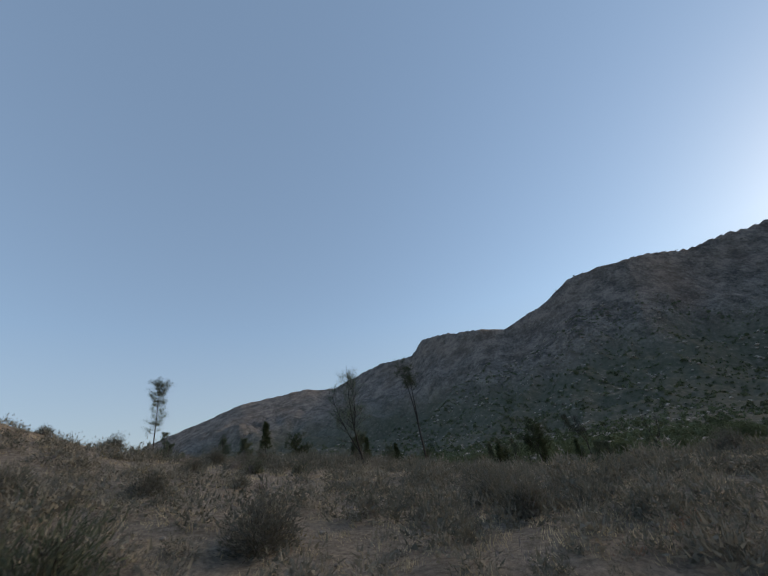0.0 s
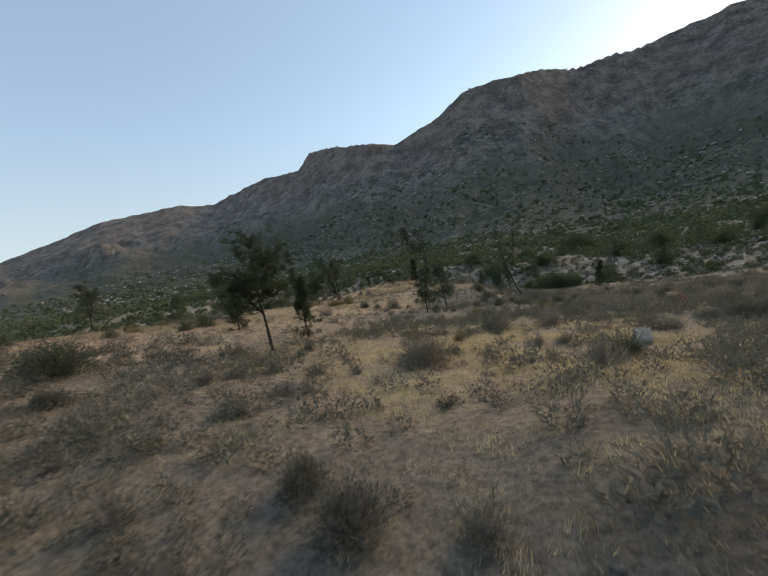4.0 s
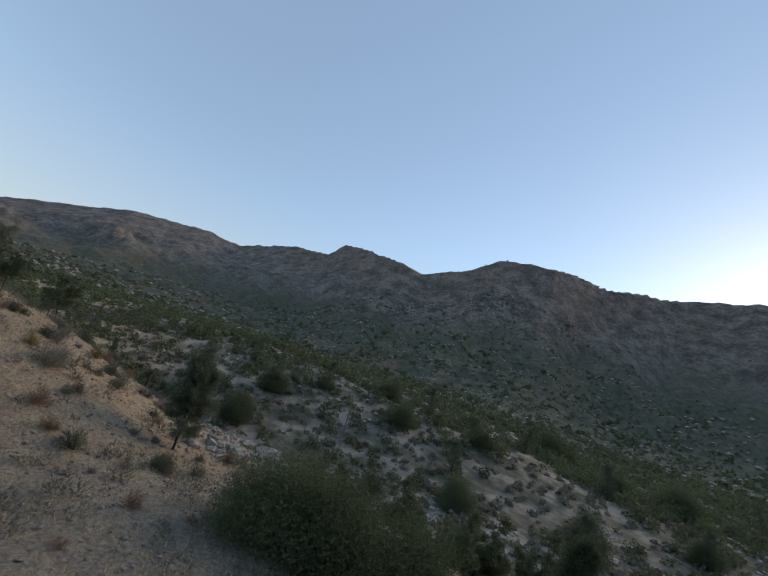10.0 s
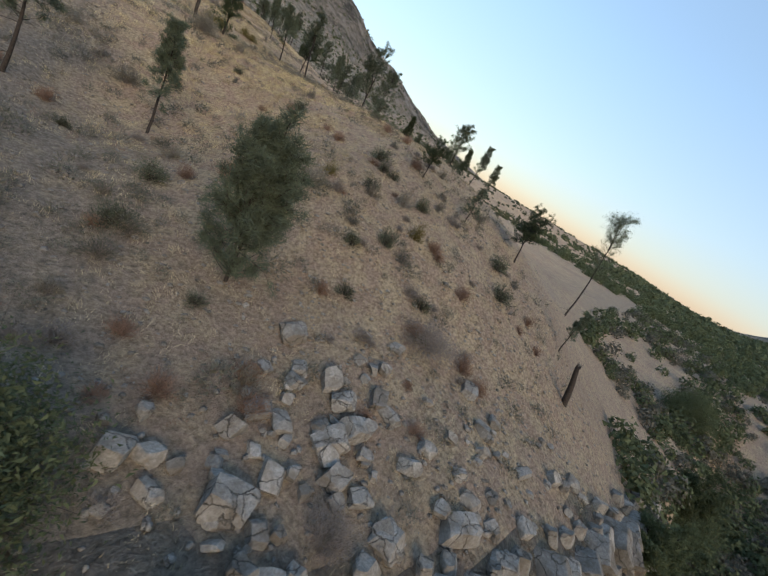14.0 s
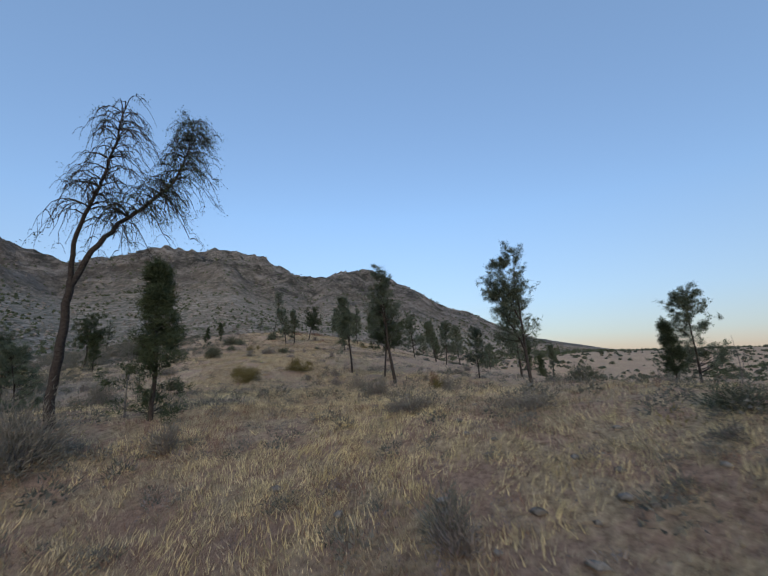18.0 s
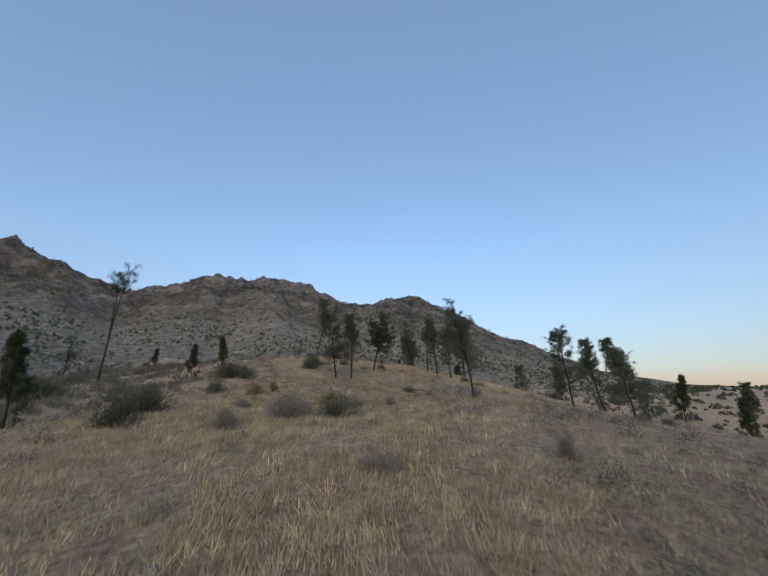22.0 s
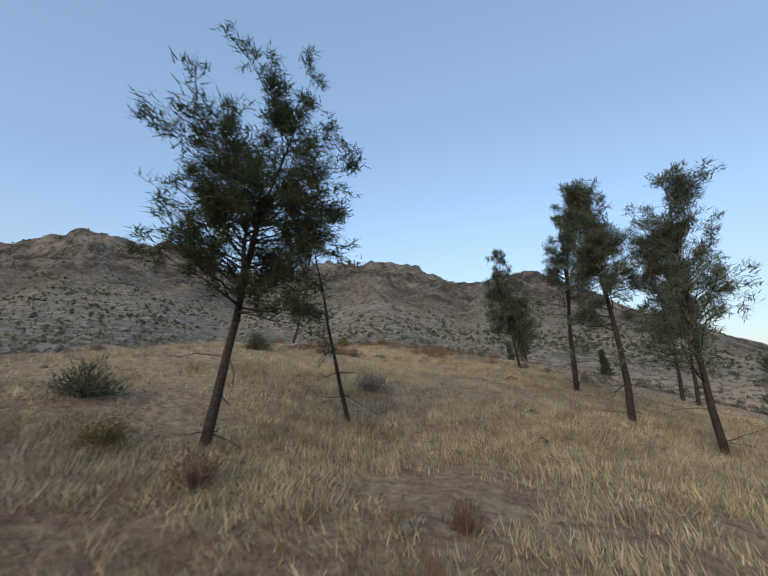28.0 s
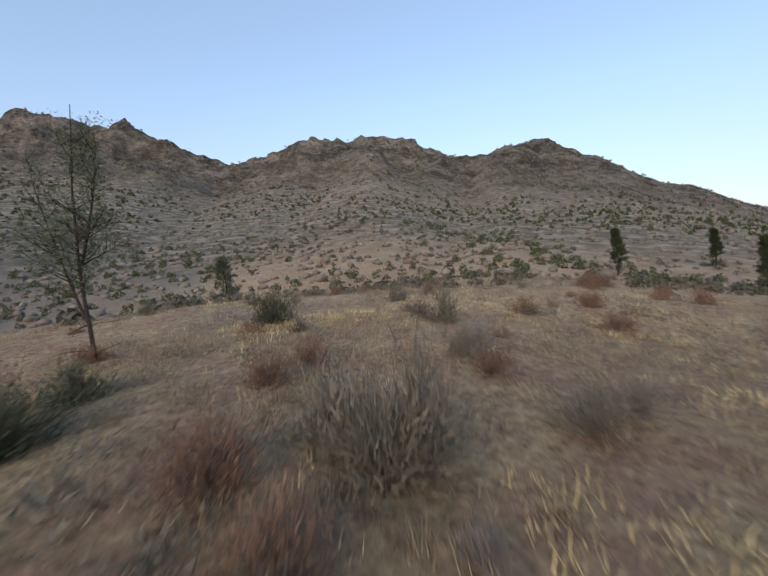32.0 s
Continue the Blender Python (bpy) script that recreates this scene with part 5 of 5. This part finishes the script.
def box(lo, hi):
    s = Soup()
    (a, b, c), (d, e, f) = lo, hi
    v = [(x, y, z) for x in (a, d) for y in (b, e) for z in (c, f)]
    s.add(v, [(0, 1, 3), (0, 3, 2), (4, 6, 7), (4, 7, 5), (0, 4, 5), (0, 5, 1), (2, 3, 7), (2, 7, 6), (0, 2, 6), (0, 6, 4), (1, 5, 7), (1, 7, 3)])
    return s


def house(x, y, long, wide, tall, turn):
    root = new("house")
    part("wall", box((-long / 2, -wide / 2, -1.5), (long / 2, wide / 2, tall)).mesh("wall", WALL_WHITE), root)
    roof = Soup()
    a, b, h = long / 2 + 0.4, wide / 2 + 0.4, tall + wide * 0.3
    roof.add([(-a, -b, tall), (a, -b, tall), (a, b, tall), (-a, b, tall), (-a, 0, h), (a, 0, h)],
             [(0, 1, 5), (0, 5, 4), (2, 3, 4), (2, 4, 5), (0, 4, 3), (1, 2, 5), (0, 3, 2), (0, 2, 1)])
    part("roof", roof.mesh("roof", ROOF_GREY), root)
    for dx in (-0.3, 0.3):
        part("window", box((dx * long - 0.6, -wide / 2 - 0.05, 1.0), (dx * long + 0.6, -wide / 2 + 0.05, 2.2)).mesh("window", WINDOW_DARK), root)
    part("door", box((-0.5, -wide / 2 - 0.05, 0), (0.5, -wide / 2 + 0.05, 2.05)).mesh("door", POLE_WOOD), root)
    root.matrix_basis = stand(x, y, turn=turn)
    return tagged(root, "small white house with a grey roof among far scrub", "house", "far houses")


house(403, 598, 8, 6, 3, 0.5)
house(338, 485, 6, 5, 2.8, 0.2)

# ---------------------------------------------------------------- the small drone, resting in the grass
CARBON = plain("carbon_fibre", (0.012, 0.012, 0.013), (0.03, 0.03, 0.032), 40, rough=0.45, vary=0.05)
YELLOW = plain("yellow_battery", (0.62, 0.60, 0.02), (0.72, 0.70, 0.04), 8, rough=0.5, vary=0.03)
GREY_METAL = plain("grey_metal", (0.30, 0.30, 0.31), (0.42, 0.42, 0.43), 20, rough=0.35, vary=0.05)


def drone(x, y):
    root = new("quadcopter_drone")
    part("body", box((-0.045, -0.11, 0.05), (0.045, 0.11, 0.085)).mesh("body", CARBON), root)
    part("battery", box((-0.04, -0.08, 0.086), (0.04, 0.06, 0.14)).mesh("battery", YELLOW), root, "bright yellow battery pack")
    part("camera_block", box((-0.03, 0.07, 0.087), (0.03, 0.125, 0.135)).mesh("camera_block", GREY_METAL), root)
    for sx in (-1, 1):
        for sy in (-1, 1):
            arm = Soup()
            arm.tube([(0.03 * sx, 0.05 * sy, 0.06), (0.13 * sx, 0.14 * sy, 0.06)], (0.014, 0.010), 6)
            a = part("arm", arm.mesh("arm", CARBON), root)
            bell = Soup()
            bell.tube([(0.13 * sx, 0.14 * sy, 0.0), (0.13 * sx, 0.14 * sy, 0.05), (0.13 * sx, 0.14 * sy, 0.088), (0.13 * sx, 0.14 * sy, 0.09)], (0.006, 0.012, 0.016, 0.002), 8)
            part("motor", bell.mesh("motor", GREY_METAL), a)
            prop = Soup()
            prop.blades(np.repeat([(0.13 * sx, 0.14 * sy, 0.093)], 2, 0), np.array([(0.8, 0.6, 0.02), (-0.8, -0.6, 0.02)]), (0.068, 0.068), (0.022, 0.022), np.random.default_rng(1))
            part("propeller", prop.mesh("propeller", CARBON), a)
    m = stand(x, y, 1.15, 0.4)
    m.translation.z += 0.11
    root.matrix_basis = m
    return tagged(root, "small black drone with a yellow battery in dry grass", "drone")


drone(-26.36, 12.16)

# ---------------------------------------------------------------- grass, stones and low growth that nobody could count
def spots_near(count, seed, boxes):
    """Random places: boxes of x0, x1, y0, y1 and share."""
    rng = np.random.default_rng(seed)
    share = np.array([b[4] for b in boxes], float)
    which = rng.choice(len(boxes), count, p=share / share.sum())
    b = np.array([q[:4] for q in boxes], float)[which]
    soft = rng.normal(size=(2, count)) * 3
    return b[:, 0] + rng.random(count) * (b[:, 1] - b[:, 0]) + soft[0], b[:, 2] + rng.random(count) * (b[:, 3] - b[:, 2]) + soft[1], rng


def stuff(name, soup, mat, label, category):
    return tagged(new(name, soup.mesh(name, mat)), label, category, kind="stuff")


def grass(name, count, seed, boxes, tall, mat, label, cut=-0.15, lot=61):
    x, y, rng = spots_near(count, seed, boxes)
    keep = value_noise(x / 2.1, y / 2.1, lot) + 0.5 * value_noise(x / 0.7, y / 0.7, lot + 1) + rng.normal(size=count) * 0.35 > cut
    x, y = x[keep], y[keep]
    k = 10
    n = len(x)
    px = np.repeat(x, k) + rng.normal(size=n * k) * 0.09
    py = np.repeat(y, k) + rng.normal(size=n * k) * 0.09
    base = np.stack([px, py, land(px, py)[0] - 0.02], 1)
    lay = np.stack([value_noise(x / 1.7, y / 1.7, lot + 7), value_noise(x / 1.7, y / 1.7, lot + 8)], 1) * 0.6
    bend = np.repeat(rng.normal(size=(n, 2)) * 0.3 + lay, k, 0) + rng.normal(size=(n * k, 2)) * 0.28
    way = unit(np.column_stack([bend, np.ones(n * k)]))
    s = Soup()
    s.blades(base, way, np.repeat(rng.uniform(0.5, 1.25, n), k) * rng.uniform(0.6, 1.2, n * k) * tall, rng.uniform(0.009, 0.019, n * k), rng)
    stuff(name, s, mat, label, "grass")


SPUR = ((-34, -20, -6, 50, 3), (-44, -24, -24, 4, 2), (-54, -30, -58, -14, 3), (-60, -26, -78, -50, 1))
FIELD = ((-14, 14, -55, -10, 2), (-16, 14, -14, 30, 2), (-30, 8, 28, 63, 3))
grass("straw_grass", 62000, 201, SPUR, 0.16, STRAW, "dry straw-coloured grass on the spur")
grass("ridge_grass", 50000, 204, ((-52, -34, -48, -12, 2), (-47, -37, -36, -26, 0.5), (-32, -22, -2, 34, 1)), 0.19, STRAW, "taller dry straw grass along the ridge")
grass("field_grass", 30000, 202, FIELD, 0.18, STRAW, "sparse dry grass between low shrubs")
grass("rusty_grass", 6000, 203, SPUR, 0.22, RUST, "rust-coloured dried herbs in the grass")


grass("orange_grass", 2200, 205, ((-25, -23, 31, 35, 2), (-27, -24, 26, 30, 1), (-48, -38, -48, -34, 1)), 0.16, RUST, "rust-orange patches of dried grass")

grass("golden_grass", 40000, 206, ((-54, -34, -62, -14, 3), (-34, -20, -6, 40, 2), (-28, -10, 26, 44, 2)), 0.17, GOLD, "golden clumps of dry grass along the ridge", 0.3, 67)
grass("clearing_grass", 15000, 207, ((-9, 5, -12, 3, 1),), 0.15, GOLD, "golden dry grass in the clearing between sagebrush")


def tuft_field(name, count, seed, boxes, size, mat, label, blades=26, clump=3.0, cut=0.05):
    """Low rounded shrubs: a lumpy dome of short leafy twigs."""
    x, y, rng = spots_near(count, seed, boxes)
    keep = value_noise(x / clump, y / clump, seed) + rng.normal(size=count) * 0.3 > cut
    keep &= np.random.default_rng(seed + 9).random(count) > 0.82 * clearing(x, y)
    x, y = x[keep], y[keep]
    n = len(x)
    z = land(x, y)[0]
    s = rng.uniform(0.5, 1.25, n) ** 1.3 * size
    foot = np.stack([x, y, z - 0.03], 1)[:, None]
    d = unit(rng.normal(size=(n, blades, 3)))
    d[..., 2] = np.abs(d[..., 2])
    wide = s * rng.uniform(0.8, 1.35, n)
    lump = 1 + 0.28 * np.sin(d @ np.array((5.0, 3.5, 2.0)) + rng.random((n, 1)) * 6.28)
    reach = rng.uniform(0.55, 0.98, (n, blades)) * lump * wide[:, None] * 0.5
    centre = foot + d * reach[..., None] * np.array((1, 1, 1.25))
    soup = Soup()
    soup.blades(centre.reshape(-1, 3), unit(d.reshape(-1, 3) + UP * 0.45 + rng.normal(size=(n * blades, 3)) * 0.45), np.repeat(wide, blades) * rng.uniform(0.09, 0.19, n * blades),
                np.repeat(wide, blades) * rng.uniform(0.026, 0.052, n * blades), rng)
    # the close-set twigs inside
    if blades >= 50:
        k = 26
        d = unit(rng.normal(size=(n, k, 3)))
        d[..., 2] = np.abs(d[..., 2])
        inner = foot + d * wide[:, None, None] * np.array((0.36, 0.36, 0.45)) * rng.uniform(0.7, 1.0, (n, k, 1))
        soup.shell(inner.reshape(-1, 3), d.reshape(-1, 3), np.repeat(wide, k) * rng.uniform(0.08, 0.13, n * k), rng, 0.5)
    stuff(name, soup, mat, label, "low shrubs")


tuft_field("low_ridge_sage", 2200, 307, ((-60, -30, -76, -34, 3), (-36, -20, -10, 40, 1)), 0.45, SAGE, "low grey shrubs and dead herbs on the ridge", 80, 4.0, 0.1)
tuft_field("mauve_herbs", 5500, 309, ((-56, -32, -66, -24, 3), (-34, -12, 16, 46, 2), (-44, -22, -26, 12, 2)), 0.34, HERB, "low grey-mauve dried herbs on the ridge", 40, 2.6, 0.1)
tuft_field("low_sage", 16000, 301, ((-24, 18, -58, -8, 4), (-16, 30, -12, 34, 6), (-34, 44, 20, 64, 3), (-46, -34, -6, 40, 0.4)), 0.55, SAGE_DARK, "low grey sage scrub over the hillside", 64, 3.5, -0.1)
tuft_field("mid_sage", 8000, 308, ((-22, 16, -45, -8, 3), (-10, 28, -10, 36, 4), (-20, 30, 30, 58, 1)), 0.8, SAGE_DARK, "grey sage scrub about knee high over the field", 110, 4.0, 0.05)
tuft_field("field_sage", 4600, 310, ((-4, 20, 9, 36, 3), (4, 24, 14, 30, 1), (-10, 14, -56, -30, 2), (-12, 22, 26, 44, 2)), 0.76, SAGE, "thick grey sage scrub below the clearing", 110, 2.6, 0.12)
tuft_field("slope_sage", 5000, 311, ((10, 60, 34, 74, 3), (14, 44, 22, 50, 1)), 0.66, SAGE_DARK, "grey sage scrub over the lower slope", 40, 4.0, -0.1)
tuft_field("low_twigs", 4200, 302, ((-22, 14, -56, -8, 2), (-14, 24, -12, 34, 2), (-60, -16, -76, 48, 4)), 0.36, TWIG, "low grey dead twigs over the hillside", 34, 3.0, -0.1)
tuft_field("low_rust", 2400, 303, ((-22, 14, -56, -8, 1), (-60, -24, -74, -10, 5), (-34, -6, 36, 64, 2)), 0.34, RUST, "low rust-brown herbs over the hillside", 34)
tuft_field("low_olive", 2600, 304, ((-22, 24, -56, 40, 3), (-60, -14, -74, 50, 2)), 0.36, OLIVE, "low olive-yellow herbs over the hillside", 34)


def rounded_field(name, x, y, size, mat, label, seed, leaves=26, squat=0.8, leaf=(0.3, 0.6), category="scrub"):
    """Far shrubs, each a rough ball of leaf clumps standing on the ground."""
    rng = np.random.default_rng(seed)
    n = len(x)
    z = land(x, y)[0]
    d = unit(rng.normal(size=(n, leaves, 3)))
    d[..., 2] = np.abs(d[..., 2])
    lump = 1 + 0.22 * np.sin(d @ np.array((5.0, 3.0, 2.0)) + rng.random((n, 1)) * 6.28)
    reach = rng.uniform(0.7, 1.0, (n, leaves)) * lump * size[:, None] * 0.5
    centre = np.stack([x, y, z], 1)[:, None] + d * reach[..., None] * np.array((1, 1, 1.35 * squat))
    soup = Soup()
    soup.shell(centre.reshape(-1, 3), d.reshape(-1, 3), np.repeat(size, leaves) * rng.uniform(*leaf, n * leaves), rng)
    stuff(name, soup, mat, label, category)


def polar(count, seed, a0, a1, r0, r1, power=1.0):
    rng = np.random.default_rng(seed)
    a = np.radians(rng.uniform(a0, a1, count))
    r = r0 * (r1 / r0) ** (rng.random(count) ** power)
    return CX - r * np.sin(a), CY + r * np.cos(a), rng, r


def far_growth():
    x, y, rng, r = polar(17000, 401, -68, 100, 78, 1150, 0.75)
    keep = (y + 0.25 * x > 68) | (r > 120)
    keep &= value_noise(x / 26, y / 26, 8) + rng.normal(size=len(x)) * 0.35 > -0.1
    x, y, r = x[keep], y[keep], r[keep]
    size = rng.uniform(1.0, 3.0, len(x)) * (0.6 + r / 420)
    near = r < 170
    rounded_field("valley_scrub", x[~near], y[~near], size[~near], FAN_GREEN, "dark green chaparral over the valley and its far fan", 402, 30, leaf=(0.24, 0.48))
    rounded_field("valley_chaparral", x[near], y[near], size[near], GREEN, "dark green rounded chaparral on the near valley floor", 403, 95, squat=0.95, leaf=(0.10, 0.21))
    x, y, rng, r = polar(9000, 403, -60, 95, 70, 420, 0.9)
    keep = (y + 0.25 * x > 66) & (value_noise(x / 30, y / 30, 12) > -0.45)
    rounded_field("valley_sage", x[keep], y[keep], rng.uniform(0.6, 1.7, keep.sum()), SAGE_DARK, "grey sage scrub on the valley floor", 404, 20)
    x, y, rng, r = polar(13000, 405, 118, 240, 95, 900, 0.7)
    keep = value_noise(x / 40, y / 40, 15) + rng.normal(size=len(x)) * 0.4 > -0.05
    x, y, r = x[keep], y[keep], r[keep]
    size = rng.uniform(0.6, 1.9, len(x)) ** 1.2 * (0.6 + r / 550)
    near = r < 230
    rounded_field("slope_scrub", x[~near], y[~near], size[~near], GREEN, "dark green scrub dotted over the rocky slopes", 406, 22, squat=1.1)
    rounded_field("slope_foot_scrub", x[near], y[near], size[near], GREEN, "dark green scrub at the foot of the rocky slopes", 409, 110, squat=1.1, leaf=(0.10, 0.22))
    x, y, rng, r = polar(3400, 441, 120, 240, 68, 240, 1.0)
    keep = (np.hypot(x + 42, y + 46) > 22) & (value_noise(x / 12, y / 12, 19) + rng.normal(size=len(x)) * 0.4 > -0.1)
    rounded_field("slope_sage_scrub", x[keep], y[keep], rng.uniform(0.5, 1.4, keep.sum()), SAGE_DARK, "grey sage scrub at the foot of the rocky slopes", 442, 44, leaf=(0.15, 0.32))
    x, y, rng, r = polar(6000, 411, -62, 92, 110, 900, 0.85)
    keep = value_noise(x / 34, y / 34, 44) + rng.normal(size=len(x)) * 0.35 + np.clip((300 - r) / 700, -0.4, 0.15) > 0.0
    x, y, r = x[keep], y[keep], r[keep]
    size = rng.uniform(1.8, 4.6, len(x)) * (0.7 + r / 420)
    near = r < 230
    rounded_field("valley_trees", x[~near], y[~near], size[~near], FAN_GREEN, "belt of dark green oaks and brush across the valley", 412, 44, squat=1.1, leaf=(0.2, 0.42))
    rounded_field("valley_oaks", x[near], y[near], size[near], GREEN, "dark green oaks and tall brush on the near valley floor", 413, 190, squat=1.1, leaf=(0.08, 0.17))
    rng = np.random.default_rng(421)
    x = rng.uniform(-66, 14, 210)
    y = np.interp(x, BANK_X, BANK_Y) + rng.uniform(4.0, 17, 210)
    x2 = rng.uniform(-72, -35, 240)
    x, y = np.append(x, x2), np.append(y, np.interp(x2, BANK_X, BANK_Y) + rng.uniform(-4, 16, 240))
    x3 = rng.uniform(-112, -52, 900)
    y3 = rng.uniform(54, 100, 900)
    keep = value_noise(x3 / 9, y3 / 9, 77) + rng.normal(size=900) * 0.3 > -0.2
    x, y = np.append(x, x3[keep]), np.append(y, y3[keep])
    size, grey = rng.uniform(1.0, 2.7, len(x)), rng.random(len(x)) < 0.45
    rounded_field("ravine_brush", x[~grey], y[~grey], size[~grey], GREEN, "green brush filling the ravine below the rock bank", 422, 150, squat=1.0, leaf=(0.09, 0.19))
    rounded_field("ravine_sage", x[grey], y[grey], size[grey] * 0.8, SAGE_DARK, "grey sage brush between the green brush of the ravine", 423, 150, squat=1.0, leaf=(0.09, 0.19))
    x, y, rng, r = polar(600, 407, 95, 128, 95, 600, 0.9)
    rounded_field("ravine_scrub", x, y, rng.uniform(0.9, 2.4, len(x)) * (0.6 + r / 500), SCRUB, "grey-green brush along the ravine", 408, 40, leaf=(0.2, 0.4))


def fan_growth():
    x, y, rng, r = polar(26000, 431, -66, 95, 280, 1150, 0.62)
    keep = value_noise(x / 60, y / 60, 51) + rng.normal(size=len(x)) * 0.45 > 0.0
    x, y, r = x[keep], y[keep], r[keep]
    rounded_field("fan_scrub", x, y, rng.uniform(2.2, 6.0, len(x)), FAN_GREEN, "dark green brush over the far fan below the mountains", 432, 13, squat=0.9)
    rng = np.random.default_rng(433)
    x, y = rng.normal(88, 20, 420), rng.normal(48, 17, 420)
    rounded_field("knoll_scrub", x, y, rng.uniform(0.6, 1.8, 420), SAGE_DARK, "grey scrub dotted over the knoll", 434, 50, leaf=(0.14, 0.3))


def stones(name, x, y, size, mat, label, seed, flat=0.6):
    rng = np.random.default_rng(seed)
    n = len(x)
    ball = np.array([(1, 0, 0), (-1, 0, 0), (0, 1, 0), (0, -1, 0), (0, 0, 1), (0.6, 0.6, 0.55), (-0.6, 0.5, 0.6), (0.5, -0.65, 0.5), (-0.55, -0.6, 0.5), (0, 0, -1)]) * 0.5
    faces = np.array([(0, 5, 7), (5, 4, 7), (0, 2, 5), (2, 4, 5), (2, 6, 4), (2, 1, 6), (1, 8, 6), (6, 8, 4), (1, 3, 8), (3, 4, 8), (3, 7, 4), (3, 0, 7),
                      (0, 9, 2), (2, 9, 1), (1, 9, 3), (3, 9, 0)])
    turn = rng.random(n) * 6.283
    v = ball[None] * (1 + rng.normal(size=(n, 10, 3)) * 0.16) * size[:, None, None] * np.array((1.2, 0.9, flat))
    c, s = np.cos(turn)[:, None], np.sin(turn)[:, None]
    v = np.stack([v[..., 0] * c - v[..., 1] * s, v[..., 0] * s + v[..., 1] * c, v[..., 2]], -1)
    v += np.stack([x, y, land(x, y)[0] + size * 0.1], 1)[:, None]
    soup = Soup()
    soup.add(v.reshape(-1, 3), (faces[None] + 10 * np.arange(n)[:, None, None]).reshape(-1, 3))
    stuff(name, soup, mat, label, "stones")


def loose_stones():
    x, y, rng = spots_near(6500, 501, ((-26, -2, 40, 64, 6), (-34, -14, 54, 66, 4), (-22, 16, -54, 30, 2), (-50, -20, -50, 40, 1)))
    stones("loose_stones", x, y, rng.uniform(0.12, 0.45, len(x)) ** 2, STONE, "small pale loose stones on bare soil", 502)
    x, y, rng, r = polar(13000, 503, -64, 100, 75, 1150, 0.75)
    keep = (y + 0.25 * x > 70) & (value_noise(x / 40, y / 40, 31) > -0.25)
    x, y, r = x[keep], y[keep], r[keep]
    stones("fan_boulders", x, y, rng.uniform(0.35, 1.5, len(x)) * (0.2 + r / 170), PALE_STONE, "pale boulders strewn over the far fan", 504)
    x, y, rng, r = polar(7000, 505, 120, 240, 95, 980, 0.85)
    stones("slope_boulders", x, y, rng.uniform(0.6, 2.2, len(x)) * (0.5 + r / 500), SLOPE_STONE, "pale granite blocks over the mountain side", 506, 0.8)
    x, y, rng, r = polar(6000, 507, -68, 95, 480, 1500, 0.8)
    keep = value_noise(x / 90, y / 90, 35) + rng.normal(size=len(x)) * 0.3 > 0.1
    x, y, r = x[keep], y[keep], r[keep]
    stones("mountain_boulders", x, y, rng.uniform(1.0, 2.6, len(x)) * (0.6 + r / 550), SLOPE_STONE, "grey boulders and outcrops over the western mountains", 508, 0.8)


far_growth()
fan_growth()
loose_stones()
